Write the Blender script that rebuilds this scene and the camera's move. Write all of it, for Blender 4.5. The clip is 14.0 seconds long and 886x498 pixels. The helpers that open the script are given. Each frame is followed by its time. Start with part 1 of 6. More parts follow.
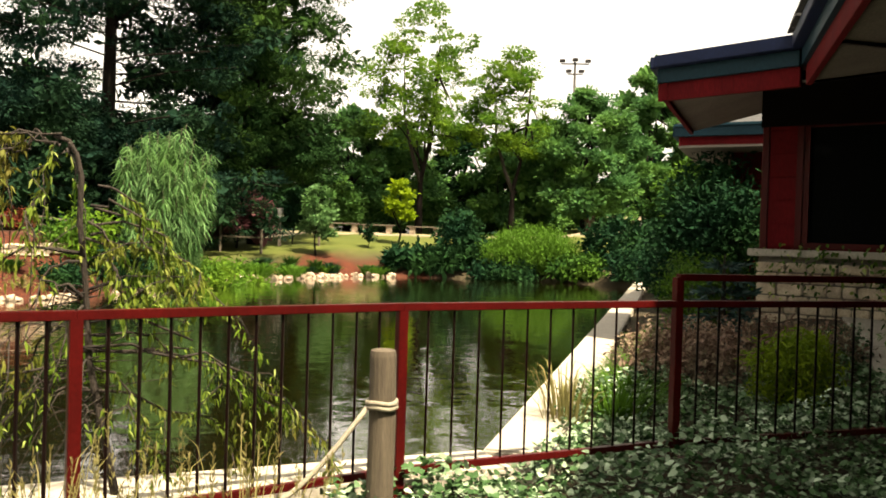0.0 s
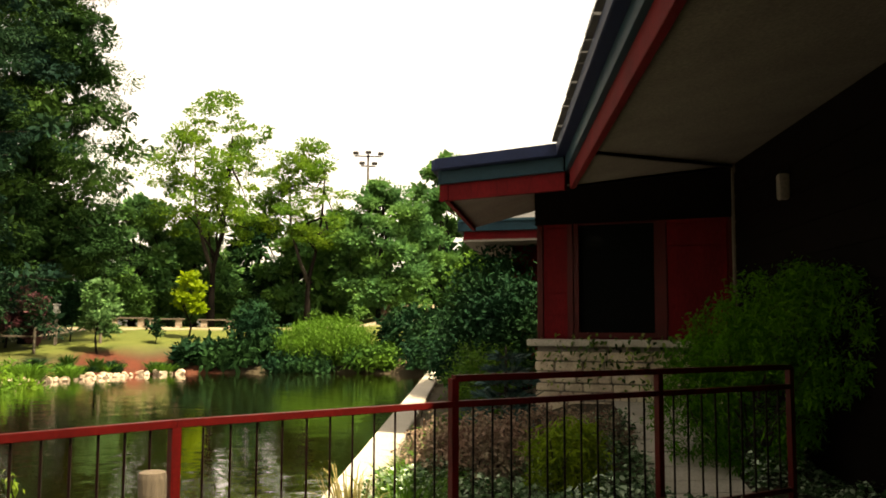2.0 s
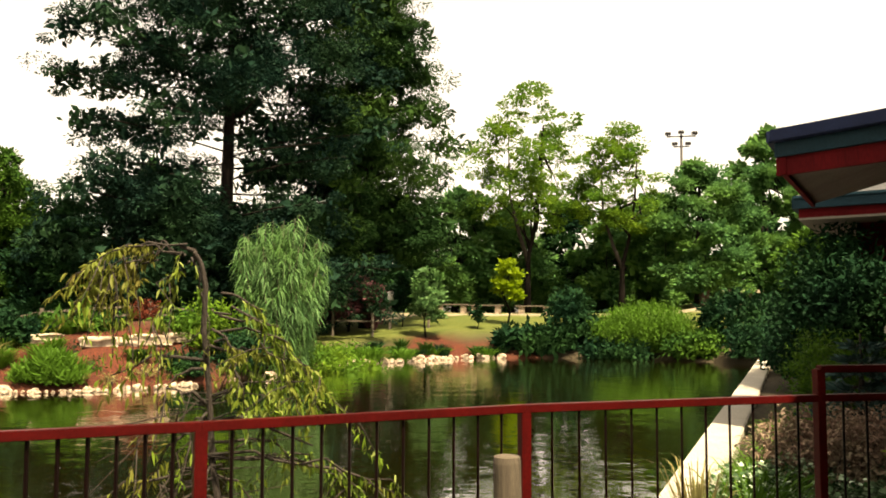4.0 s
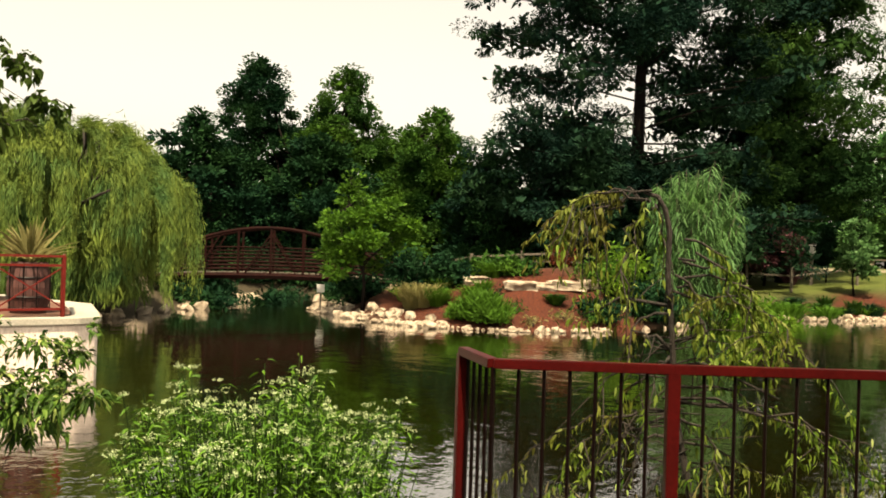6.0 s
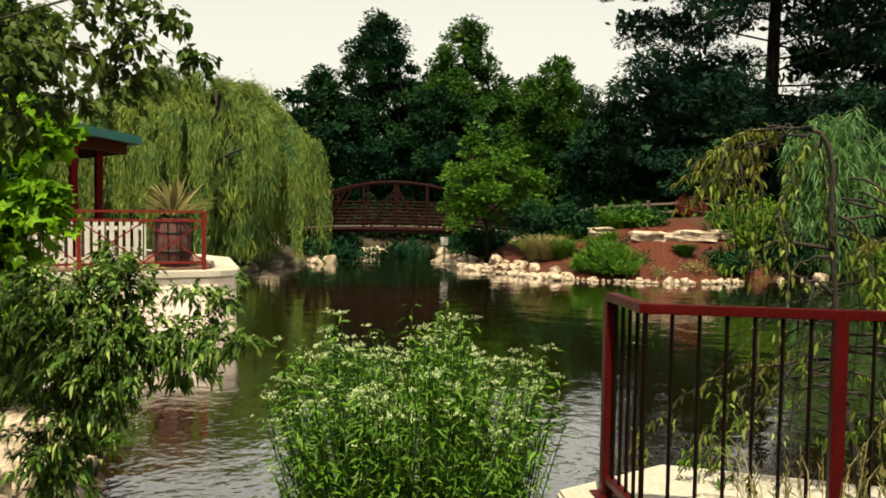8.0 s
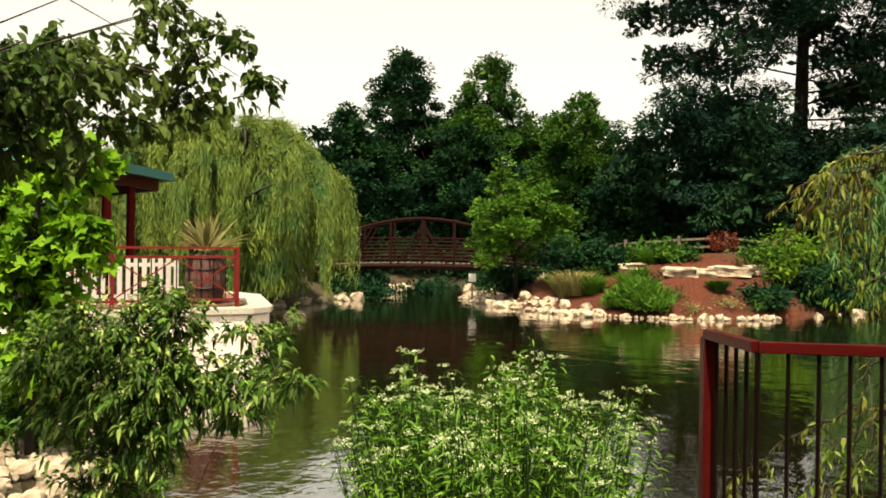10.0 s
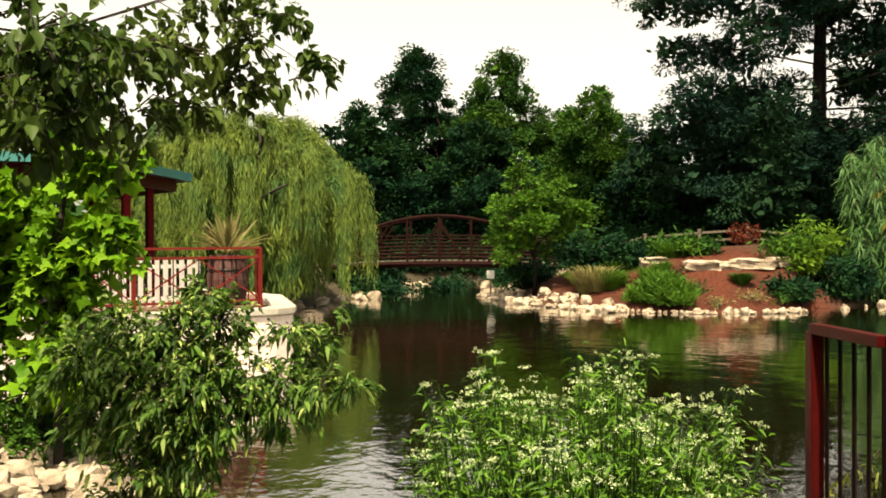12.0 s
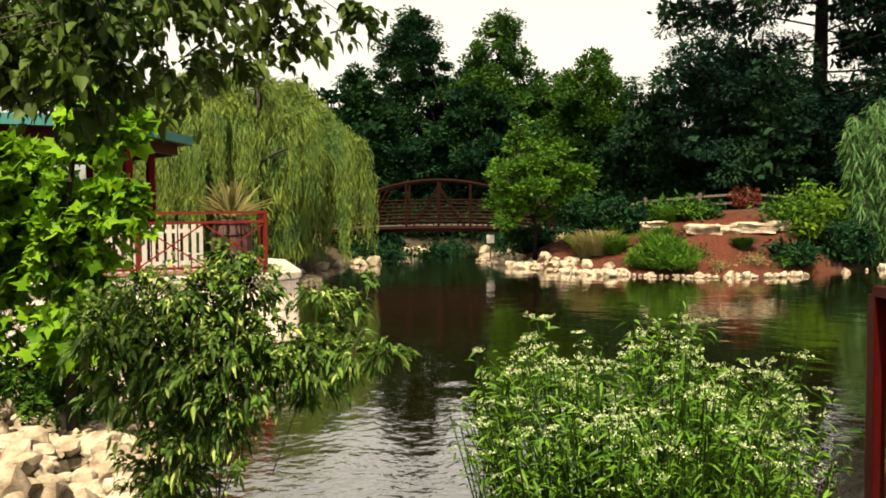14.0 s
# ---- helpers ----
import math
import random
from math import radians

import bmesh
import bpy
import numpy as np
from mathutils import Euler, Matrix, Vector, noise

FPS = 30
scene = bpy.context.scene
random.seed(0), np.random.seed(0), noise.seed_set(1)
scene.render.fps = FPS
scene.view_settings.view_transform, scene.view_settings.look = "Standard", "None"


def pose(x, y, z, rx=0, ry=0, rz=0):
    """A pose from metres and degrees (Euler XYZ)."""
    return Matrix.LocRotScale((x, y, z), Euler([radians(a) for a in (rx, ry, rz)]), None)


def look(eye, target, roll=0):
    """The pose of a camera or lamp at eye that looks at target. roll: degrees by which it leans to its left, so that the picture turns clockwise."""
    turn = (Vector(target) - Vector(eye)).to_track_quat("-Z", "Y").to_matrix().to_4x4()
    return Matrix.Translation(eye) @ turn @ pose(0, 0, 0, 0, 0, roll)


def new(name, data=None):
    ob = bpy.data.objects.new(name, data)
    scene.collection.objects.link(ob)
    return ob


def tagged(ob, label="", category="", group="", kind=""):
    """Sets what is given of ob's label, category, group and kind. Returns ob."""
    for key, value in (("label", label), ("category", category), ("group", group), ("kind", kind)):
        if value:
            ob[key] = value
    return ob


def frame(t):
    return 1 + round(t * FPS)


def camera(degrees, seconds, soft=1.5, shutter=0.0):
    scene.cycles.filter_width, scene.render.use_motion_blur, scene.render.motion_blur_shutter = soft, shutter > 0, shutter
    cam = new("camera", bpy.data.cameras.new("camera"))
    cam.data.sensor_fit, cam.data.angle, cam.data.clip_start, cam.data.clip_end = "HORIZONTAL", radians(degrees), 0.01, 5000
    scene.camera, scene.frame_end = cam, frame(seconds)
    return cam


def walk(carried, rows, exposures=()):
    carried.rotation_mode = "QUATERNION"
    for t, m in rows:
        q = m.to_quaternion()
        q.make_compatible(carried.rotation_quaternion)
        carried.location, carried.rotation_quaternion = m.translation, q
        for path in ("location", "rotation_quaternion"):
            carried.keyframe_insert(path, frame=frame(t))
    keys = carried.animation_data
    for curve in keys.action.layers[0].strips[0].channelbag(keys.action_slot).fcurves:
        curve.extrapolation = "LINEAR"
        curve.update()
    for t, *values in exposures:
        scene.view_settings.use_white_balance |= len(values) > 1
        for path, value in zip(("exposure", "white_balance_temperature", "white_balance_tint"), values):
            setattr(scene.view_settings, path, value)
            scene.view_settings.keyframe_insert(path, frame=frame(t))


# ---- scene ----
cam = camera(53.6, 14.0, 1.8)
PATH = [
    (0, (0.511, 1.004, 1.255), (0.377, 2.999, 1.223), 1.7),
    (0.5, (0.58, 0.992, 1.278), (0.658, 2.99, 1.301), 1.1),
    (1, (0.619, 0.985, 1.32), (0.869, 2.967, 1.422), 0.6),
    (1.5, (0.627, 0.919, 1.352), (0.956, 2.886, 1.504), 0.5),
    (2, (0.614, 0.884, 1.364), (0.933, 2.851, 1.54), 0.2),
    (4.3, (0.392, 1.111, 1.352), (-0.127, 3.038, 1.482), 0.4),
    (4.5, (0.352, 1.116, 1.356), (-0.257, 3.017, 1.475), 0.5),
    (5, (0.288, 1.075, 1.345), (-0.543, 2.892, 1.435), 0.9),
    (5.5, (0.242, 0.994, 1.34), (-0.794, 2.704, 1.391), 1.5),
    (6, (0.205, 0.966, 1.328), (-0.994, 2.566, 1.341), 1.8),
    (6.5, (0.161, 0.961, 1.312), (-1.137, 2.483, 1.29), 1.8),
    (7, (0.159, 0.914, 1.308), (-1.194, 2.386, 1.252), 1.7),
    (7.5, (0.136, 0.93, 1.302), (-1.254, 2.365, 1.219), 1.2),
    (8, (0.088, 0.937, 1.288), (-1.314, 2.359, 1.188), 0.9),
    (8.2, (0.057, 0.942, 1.283), (-1.348, 2.361, 1.178), 0.8),
    (10.5, (-0.395, 0.955, 1.248), (-1.836, 2.341, 1.249), 0.7),
    (11, (-0.506, 0.928, 1.237), (-1.939, 2.323, 1.247), 0.3),
    (11.5, (-0.602, 0.944, 1.233), (-2.042, 2.332, 1.234), 0.0),
    (12, (-0.680, 0.980, 1.231), (-2.134, 2.354, 1.210), -0.3),
    (12.5, (-0.742, 0.999, 1.227), (-2.203, 2.364, 1.170), -0.5),
    (13, (-0.806, 0.988, 1.222), (-2.261, 2.357, 1.133), -0.6),
    (13.5, (-0.867, 0.957, 1.219), (-2.316, 2.333, 1.119), -0.5),
    (14, (-0.914, 0.919, 1.216), (-2.356, 2.301, 1.115), -0.4),
]
walk(cam, [(t, look(eye, target, roll)) for t, eye, target, roll in PATH], [(0.0, 2.0, 8700, 11), (2.0, 2.04, 9700, 12), (5.0, 1.66, 9300, 12), (6.5, 1.24, 8500, 7), (7.5, 1.1, 8100, 5), (8.2, 1.12, 8100, 5), (11.0, 1.54, 8600, 8), (14.0, 1.4, 8600, 8)])

# ---------- world, sun, exposure ----------
world = bpy.data.worlds.new("sky")
scene.world = world
world.use_nodes = True
wn, wl = world.node_tree.nodes, world.node_tree.links
SUN_EL, SUN_AZ = 63.0, -50.0          # elevation, compass-like angle of the sun round z from +x
sky = wn.new("ShaderNodeTexSky")
sky.sky_type = 'NISHITA'
sky.sun_disc = False
sky.sun_elevation = radians(SUN_EL)
sky.sun_rotation = radians(90 - SUN_AZ)
sky.dust_density = 3.0
sky.air_density = 1.0
hsv = wn.new("ShaderNodeHueSaturation")
hsv.inputs["Saturation"].default_value = 0.22
bg = wn["Background"]
bg.inputs["Strength"].default_value = 0.105
wl.new(sky.outputs[0], hsv.inputs["Color"])
wl.new(hsv.outputs[0], bg.inputs["Color"])
sun = new("sun", bpy.data.lights.new("sun", 'SUN'))
sun.data.energy, sun.data.angle, sun.data.color = 5.0, radians(1), (1.0, 0.93, 0.82)
sa, se = radians(SUN_AZ), radians(SUN_EL)
sun.matrix_world = look((60 * math.cos(sa) * math.cos(se), 60 * math.sin(sa) * math.cos(se), 60 * math.sin(se)), (0, 0, 0))


# ---------- materials ----------
def mat(name, a, b=None, rough=0.6, scale=8.0, fine=90.0, bump=0.15, metal=0.0, spec=0.4, dist=0.01, stretch=(1, 1, 1), contrast=0.25):
    """Two colours mixed by noise at two sizes, with a fine relief."""
    m = bpy.data.materials.new(name)
    m.use_nodes = True
    n, l = m.node_tree.nodes, m.node_tree.links
    p = n["Principled BSDF"]
    p.inputs["Roughness"].default_value, p.inputs["Metallic"].default_value = rough, metal
    p.inputs["Specular IOR Level"].default_value = spec
    b = b or tuple(c * 0.7 for c in a)
    a, b = tuple(c * 0.62 for c in a), tuple(c * 0.62 for c in b)
    tc, mp = n.new("ShaderNodeTexCoord"), n.new("ShaderNodeMapping")
    mp.inputs["Scale"].default_value = stretch
    l.new(tc.outputs["Object"], mp.inputs[0])
    big, small = n.new("ShaderNodeTexNoise"), n.new("ShaderNodeTexNoise")
    big.inputs["Scale"].default_value, small.inputs["Scale"].default_value = scale, fine
    big.inputs["Detail"].default_value, small.inputs["Detail"].default_value = 5, 3
    for t in (big, small):
        l.new(mp.outputs[0], t.inputs["Vector"])
    ramp = n.new("ShaderNodeValToRGB")
    ramp.color_ramp.elements[0].position, ramp.color_ramp.elements[1].position = 0.5 - contrast, 0.5 + contrast
    ramp.color_ramp.elements[0].color, ramp.color_ramp.elements[1].color = (*a, 1), (*b, 1)
    l.new(big.outputs[0], ramp.inputs[0])
    mix = n.new("ShaderNodeMix")
    mix.data_type, mix.blend_type = 'RGBA', 'OVERLAY'
    mix.inputs[0].default_value = 0.5
    l.new(ramp.outputs[0], mix.inputs[6])
    l.new(small.outputs[0], mix.inputs[7])
    l.new(mix.outputs[2], p.inputs["Base Color"])
    bp = n.new("ShaderNodeBump")
    bp.inputs["Strength"].default_value, bp.inputs["Distance"].default_value = bump, dist
    l.new(small.outputs[0], bp.inputs["Height"])
    l.new(bp.outputs[0], p.inputs["Normal"])
    return m


def leafmat(name, a, b, c=None, translucent=0.3, rough=0.55, patch=1.2, pale=None, spec=0.08, pale_at=0.82):
    """Leaves: each island takes its own tone between a and b, patches drift to c."""
    a, b, c, pale = [q and (q[0] * 0.48, q[1] * 0.62, q[2] * 0.56) for q in (a, b, c, pale)]
    m = bpy.data.materials.new(name)
    m.use_nodes = True
    n, l = m.node_tree.nodes, m.node_tree.links
    p, out = n["Principled BSDF"], n["Material Output"]
    p.inputs["Roughness"].default_value, p.inputs["Specular IOR Level"].default_value = rough, spec
    geo, tc, noi = n.new("ShaderNodeNewGeometry"), n.new("ShaderNodeTexCoord"), n.new("ShaderNodeTexNoise")
    noi.inputs["Scale"].default_value, noi.inputs["Detail"].default_value = patch, 3
    l.new(tc.outputs["Object"], noi.inputs["Vector"])
    ramp = n.new("ShaderNodeValToRGB")
    ramp.color_ramp.elements[0].color, ramp.color_ramp.elements[1].color = (*a, 1), (*b, 1)
    if pale:
        e = ramp.color_ramp.elements.new(pale_at)
        e.color = (*b, 1)
        ramp.color_ramp.elements[2].color = (*pale, 1)
    l.new(geo.outputs["Random Per Island"], ramp.inputs[0])
    mix = n.new("ShaderNodeMix")
    mix.data_type = 'RGBA'
    r2 = n.new("ShaderNodeValToRGB")
    r2.color_ramp.elements[0].position, r2.color_ramp.elements[1].position = 0.42, 0.68
    l.new(noi.outputs[0], r2.inputs[0])
    l.new(r2.outputs[0], mix.inputs[0])
    mix.inputs[7].default_value = (*(c or b), 1)
    l.new(ramp.outputs[0], mix.inputs[6])
    l.new(mix.outputs[2], p.inputs["Base Color"])
    tr, ms = n.new("ShaderNodeBsdfTranslucent"), n.new("ShaderNodeMixShader")
    ms.inputs[0].default_value = translucent
    l.new(mix.outputs[2], tr.inputs[0])
    l.new(p.outputs[0], ms.inputs[1])
    l.new(tr.outputs[0], ms.inputs[2])
    l.new(ms.outputs[0], out.inputs[0])
    return m


M_RED = mat("red_paint", (0.078, 0.0044, 0.0044), (0.046, 0.0034, 0.0034), rough=0.38, spec=0.14, scale=5, fine=60, bump=0.06)
M_BAR = mat("dark_bar_paint", (0.008, 0.0022, 0.002), (0.004, 0.0015, 0.0015), rough=0.5, spec=0.1, bump=0.05)
M_CONC = mat("concrete", (0.50, 0.47, 0.40), (0.40, 0.375, 0.31), rough=0.85, scale=2.5, fine=40, bump=0.25)
M_WALL = mat("rendered_wall", (1.0, 0.87, 0.78), (0.78, 0.65, 0.57), rough=0.9, scale=1.6, fine=30, bump=0.2, stretch=(1, 1, 0.35))
M_WOOD = mat("weathered_post", (0.14, 0.115, 0.08), (0.075, 0.06, 0.042), rough=0.85, scale=10, fine=60, bump=0.5, stretch=(6, 6, 0.5))
M_ROPE = mat("rope", (0.40, 0.37, 0.29), (0.28, 0.26, 0.20), rough=0.9, scale=40, fine=300, bump=0.6)
M_BARK = mat("bark", (0.04, 0.03, 0.022), (0.018, 0.014, 0.011), rough=0.9, scale=6, fine=40, bump=0.8, dist=0.02, stretch=(3, 3, 0.6))
M_BARK_PALE = mat("pale_bark", (0.085, 0.065, 0.046), (0.04, 0.03, 0.021), rough=0.9, scale=9, fine=60, bump=0.7, stretch=(3, 3, 0.6))
M_ROCK = mat("limestone", (0.58, 0.48, 0.36), (0.19, 0.145, 0.10), rough=0.9, scale=3.0, fine=35, bump=0.5, dist=0.02, contrast=0.16)
M_SIDING = mat("red_siding", (0.15, 0.009, 0.012), (0.09, 0.007, 0.009), rough=0.8, spec=0.05, scale=3, fine=50, bump=0.15, stretch=(1, 1, 0.3))
M_FASCIA = mat("slate_blue_metal", (0.008, 0.040, 0.058), (0.006, 0.028, 0.042), rough=0.55, spec=0.10, scale=2, fine=30, bump=0.05)
M_SOFFIT = mat("soffit_board", (0.26, 0.24, 0.21), (0.20, 0.18, 0.16), rough=0.9, spec=0.05, scale=2, fine=40, bump=0.1)
M_SHINGLE = mat("shingle", (0.06, 0.065, 0.07), (0.035, 0.038, 0.042), rough=0.9, scale=6, fine=80, bump=0.5)
M_STONE = mat("fieldstone", (0.78, 0.67, 0.50), (0.40, 0.33, 0.24), rough=0.9, scale=5, fine=50, bump=0.5)
M_MORTAR = mat("mortar", (0.24, 0.22, 0.19), (0.17, 0.155, 0.13), rough=0.95, scale=9, fine=90, bump=0.4)
M_DARK = mat("dark_room", (0.02, 0.018, 0.016), (0.012, 0.011, 0.01), rough=0.9)
# Near black: the shade under the eaves is put into this board colour.
M_SHADEWOOD = mat("shade_black_boards", (0.008, 0.006, 0.005), (0.005, 0.004, 0.0035), rough=0.9, spec=0.02, scale=4, fine=60, bump=0.2)
M_GUTTER = mat("blue_gutter_metal", (0.010, 0.020, 0.062), (0.008, 0.015, 0.045), rough=0.55, spec=0.10, scale=2, fine=30, bump=0.05)
M_TEAL = mat("teal_roof_metal", (0.06, 0.30, 0.28), (0.045, 0.22, 0.21), rough=0.4, metal=0.1, scale=2, bump=0.05)
M_BRIDGE = mat("rust_steel", (0.020, 0.0045, 0.0035), (0.010, 0.003, 0.0025), rough=0.7, spec=0.05, scale=4, fine=60, bump=0.2)
M_TIMBER = mat("grey_timber", (0.16, 0.135, 0.10), (0.09, 0.076, 0.056), rough=0.85, scale=6, fine=60, bump=0.4, stretch=(1, 6, 6))
M_BARREL = mat("barrel_staves", (0.13, 0.05, 0.042), (0.06, 0.022, 0.02), rough=0.6, scale=8, fine=60, bump=0.3, stretch=(4, 4, 0.5))
M_BRIGHT_RED = mat("bright_red_paint", (0.20, 0.016, 0.012), (0.13, 0.012, 0.009), rough=0.4, spec=0.25, scale=5, fine=60, bump=0.06)
M_IRON = mat("dark_iron", (0.03, 0.028, 0.027), (0.02, 0.018, 0.018), rough=0.5, metal=0.6, bump=0.1)
M_TERRA = mat("terracotta_slab", (0.20, 0.095, 0.06), (0.13, 0.06, 0.04), rough=0.85, scale=3, fine=60, bump=0.2)
M_WHITE = mat("white_plastic", (0.75, 0.73, 0.68), (0.66, 0.64, 0.6), rough=0.5, bump=0.05)

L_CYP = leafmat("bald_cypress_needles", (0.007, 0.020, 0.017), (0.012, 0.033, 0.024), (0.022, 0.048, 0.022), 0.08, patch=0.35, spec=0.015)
# Lighter copy of the cypress needles, with the sunlit look in its colour.
L_CYP_SUNNY = leafmat("sunlit_cypress_needles", (0.014, 0.036, 0.014), (0.026, 0.060, 0.020), (0.055, 0.10, 0.022), 0.1, patch=0.3, spec=0.015)
L_OAK = leafmat("oak_leaves", (0.020, 0.055, 0.016), (0.042, 0.10, 0.022), (0.085, 0.155, 0.022), 0.15, patch=0.45, spec=0.02)
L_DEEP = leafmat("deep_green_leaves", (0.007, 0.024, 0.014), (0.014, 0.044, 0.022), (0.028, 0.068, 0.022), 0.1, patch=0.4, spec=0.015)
L_PARK = leafmat("park_tree_leaves", (0.06, 0.14, 0.06), (0.12, 0.25, 0.09), (0.16, 0.28, 0.07), 0.35, patch=0.5, spec=0.03)
M_BARK_DARK = mat("dark_bark", (0.018, 0.014, 0.012), (0.009, 0.008, 0.007), rough=0.95, spec=0.05, scale=6, fine=40, bump=0.6)
L_LOC = leafmat("locust_leaves", (0.0702, 0.151, 0.027), (0.14, 0.252, 0.036), (0.22, 0.30, 0.034), 0.45, patch=0.6, spec=0.03)
L_WILL = leafmat("willow_leaves", (0.10, 0.13, 0.03), (0.30, 0.31, 0.075), (0.08, 0.14, 0.05), 0.12, patch=0.9, spec=0.03)
L_REED = leafmat("silvery_leaves", (0.05, 0.13, 0.045), (0.20, 0.31, 0.13), (0.08, 0.16, 0.04), 0.3, patch=0.8)
L_PLANE = leafmat("bright_leaves", (0.038, 0.10, 0.014), (0.14, 0.25, 0.028), (0.07, 0.14, 0.018), 0.32, patch=1.4)
L_YEL = leafmat("yellow_green_leaves", (0.20, 0.28, 0.02), (0.36, 0.42, 0.03), None, 0.5)
L_GRASS = leafmat("lush_grass", (0.055, 0.12, 0.015), (0.12, 0.23, 0.03), None, 0.4)
L_FLOWER = leafmat("boneset_leaves", (0.028, 0.09, 0.008), (0.20, 0.34, 0.028), (0.08, 0.18, 0.014), 0.3, patch=4, spec=0.2)
M_STEM = mat("green_stems", (0.03, 0.07, 0.014), (0.018, 0.045, 0.01), rough=0.6, bump=0.1, spec=0.1)
L_BLOOM = leafmat("cream_blossom", (0.45, 0.47, 0.24), (0.85, 0.80, 0.50), None, 0.25)
L_MULB = leafmat("mulberry_leaves", (0.06, 0.13, 0.016), (0.24, 0.31, 0.045), (0.24, 0.17, 0.045), 0.4, patch=2.0, pale=(0.55, 0.55, 0.2))
L_DROOP = leafmat("dogwood_leaves", (0.012, 0.04, 0.008), (0.14, 0.25, 0.03), (0.10, 0.18, 0.025), 0.38, patch=1.5, pale=(0.74, 0.70, 0.24), pale_at=0.75, spec=0.22)
L_SHADE = leafmat("shade_tree_leaves", (0.02, 0.05, 0.01), (0.10, 0.15, 0.026), (0.12, 0.145, 0.03), 0.32, patch=1.5, spec=0.15)
L_SAP = leafmat("plane_sapling_leaves", (0.05, 0.15, 0.010), (0.38, 0.57, 0.04), (0.15, 0.30, 0.02), 0.45, patch=2.5)
L_IVY = leafmat("variegated_ivy", (0.012, 0.042, 0.014), (0.07, 0.14, 0.05), None, 0.15, pale=(0.95, 0.95, 0.78), pale_at=0.55, spec=0.2)
L_BARB = leafmat("barberry_leaves", (0.16, 0.065, 0.055), (0.45, 0.24, 0.20), (0.42, 0.28, 0.22), 0.3, patch=3)
L_GOLD = leafmat("gold_juniper", (0.12, 0.19, 0.016), (0.32, 0.38, 0.03), None, 0.35)
L_SPRUCE = leafmat("blue_spruce", (0.030, 0.060, 0.060), (0.065, 0.11, 0.115), None, 0.1)
L_JUNIPER = leafmat("bright_juniper", (0.02, 0.085, 0.006), (0.12, 0.30, 0.016), None, 0.3, spec=0.03)
L_TAN = leafmat("tan_plumes", (0.24, 0.16, 0.07), (0.42, 0.31, 0.14), None, 0.4)
L_RUST = leafmat("rust_red_leaves", (0.10, 0.018, 0.012), (0.20, 0.035, 0.02), None, 0.2)
L_PURP = leafmat("purple_leaves", (0.09, 0.026, 0.038), (0.20, 0.06, 0.08), None, 0.3)


# ---------- building helpers ----------
class Build:
    """Gathers faces and makes one mesh object of them."""

    def __init__(self):
        self.v, self.f = [], []

    def add(self, verts, faces):
        k = len(self.v)
        self.v.extend(tuple(p) for p in verts)
        self.f.extend(tuple(i + k for i in f) for f in faces)
        return self

    def box(self, x0, x1, y0, y1, z0, z1, m=None):
        ps = [Vector((x, y, z)) for z in (z0, z1) for y in (y0, y1) for x in (x0, x1)]
        if m is not None:
            ps = [m @ p for p in ps]
        return self.add(ps, [(0, 2, 3, 1), (4, 5, 7, 6), (0, 1, 5, 4), (2, 6, 7, 3), (0, 4, 6, 2), (1, 3, 7, 5)])

    def beam(self, a, b, w, h, up=(0, 0, 1), z=0.0):
        """A bar of width w and height h from a to b; z lifts it."""
        a, b, up = Vector(a), Vector(b), Vector(up)
        d = (b - a).normalized()
        s = d.cross(up).normalized() * (w / 2)
        u = s.cross(d).normalized() * (h / 2)
        c = Vector((0, 0, z))
        ps = [p + c + i * s + j * u for p in (a, b) for j in (-1, 1) for i in (-1, 1)]
        return self.add(ps, [(0, 2, 3, 1), (4, 5, 7, 6), (0, 1, 5, 4), (2, 6, 7, 3), (0, 4, 6, 2), (1, 3, 7, 5)])

    def tube(self, pts, radii, sides=7, cap=True):
        pts = [Vector(p) for p in pts]
        rings = []
        ref = Vector((0.31, 0.17, 0.93)).normalized()
        for i, p in enumerate(pts):
            d = (pts[min(i + 1, len(pts) - 1)] - pts[max(i - 1, 0)]).normalized()
            s = d.cross(ref)
            if s.length < 0.05:
                s = d.cross(Vector((1, 0, 0)))
            s.normalize()
            u = s.cross(d)
            r = float(radii[i] if hasattr(radii, "__len__") else radii)
            rings.append([p + r * (math.cos(6.2832 * k / sides) * s + math.sin(6.2832 * k / sides) * u) for k in range(sides)])
        fs = [(i * sides + k, i * sides + (k + 1) % sides, (i + 1) * sides + (k + 1) % sides, (i + 1) * sides + k) for i in range(len(pts) - 1) for k in range(sides)]
        if cap:
            n = len(pts) - 1
            fs += [tuple(reversed(range(sides))), tuple(n * sides + k for k in range(sides))]
        return self.add([v for r in rings for v in r], fs)

    def prism(self, poly, z0, z1):
        n = len(poly)
        ps = [(x, y, z0) for x, y in poly] + [(x, y, z1) for x, y in poly]
        return self.add(ps, [tuple(reversed(range(n))), tuple(range(n, 2 * n))] + [(i, (i + 1) % n, n + (i + 1) % n, n + i) for i in range(n)])

    def mesh(self, name, smooth=False, bevel=0.0):
        me = bpy.data.meshes.new(name)
        me.from_pydata(self.v, [], self.f)
        if bevel:
            bm = bmesh.new()
            bm.from_mesh(me)
            bmesh.ops.recalc_face_normals(bm, faces=bm.faces)
            bmesh.ops.bevel(bm, geom=[e for e in bm.edges if len(e.link_faces) == 2 and e.calc_face_angle() > 0.5], offset=bevel, segments=2, affect='EDGES', clamp_overlap=True)
            bm.to_mesh(me)
            bm.free()
        if smooth:
            me.polygons.foreach_set("use_smooth", [True] * len(me.polygons))
        me.update()
        return me


def thing(name, at, label, category, group="", kind=""):
    ob = new(name)
    ob.location = at
    return tagged(ob, label, category, group, kind)


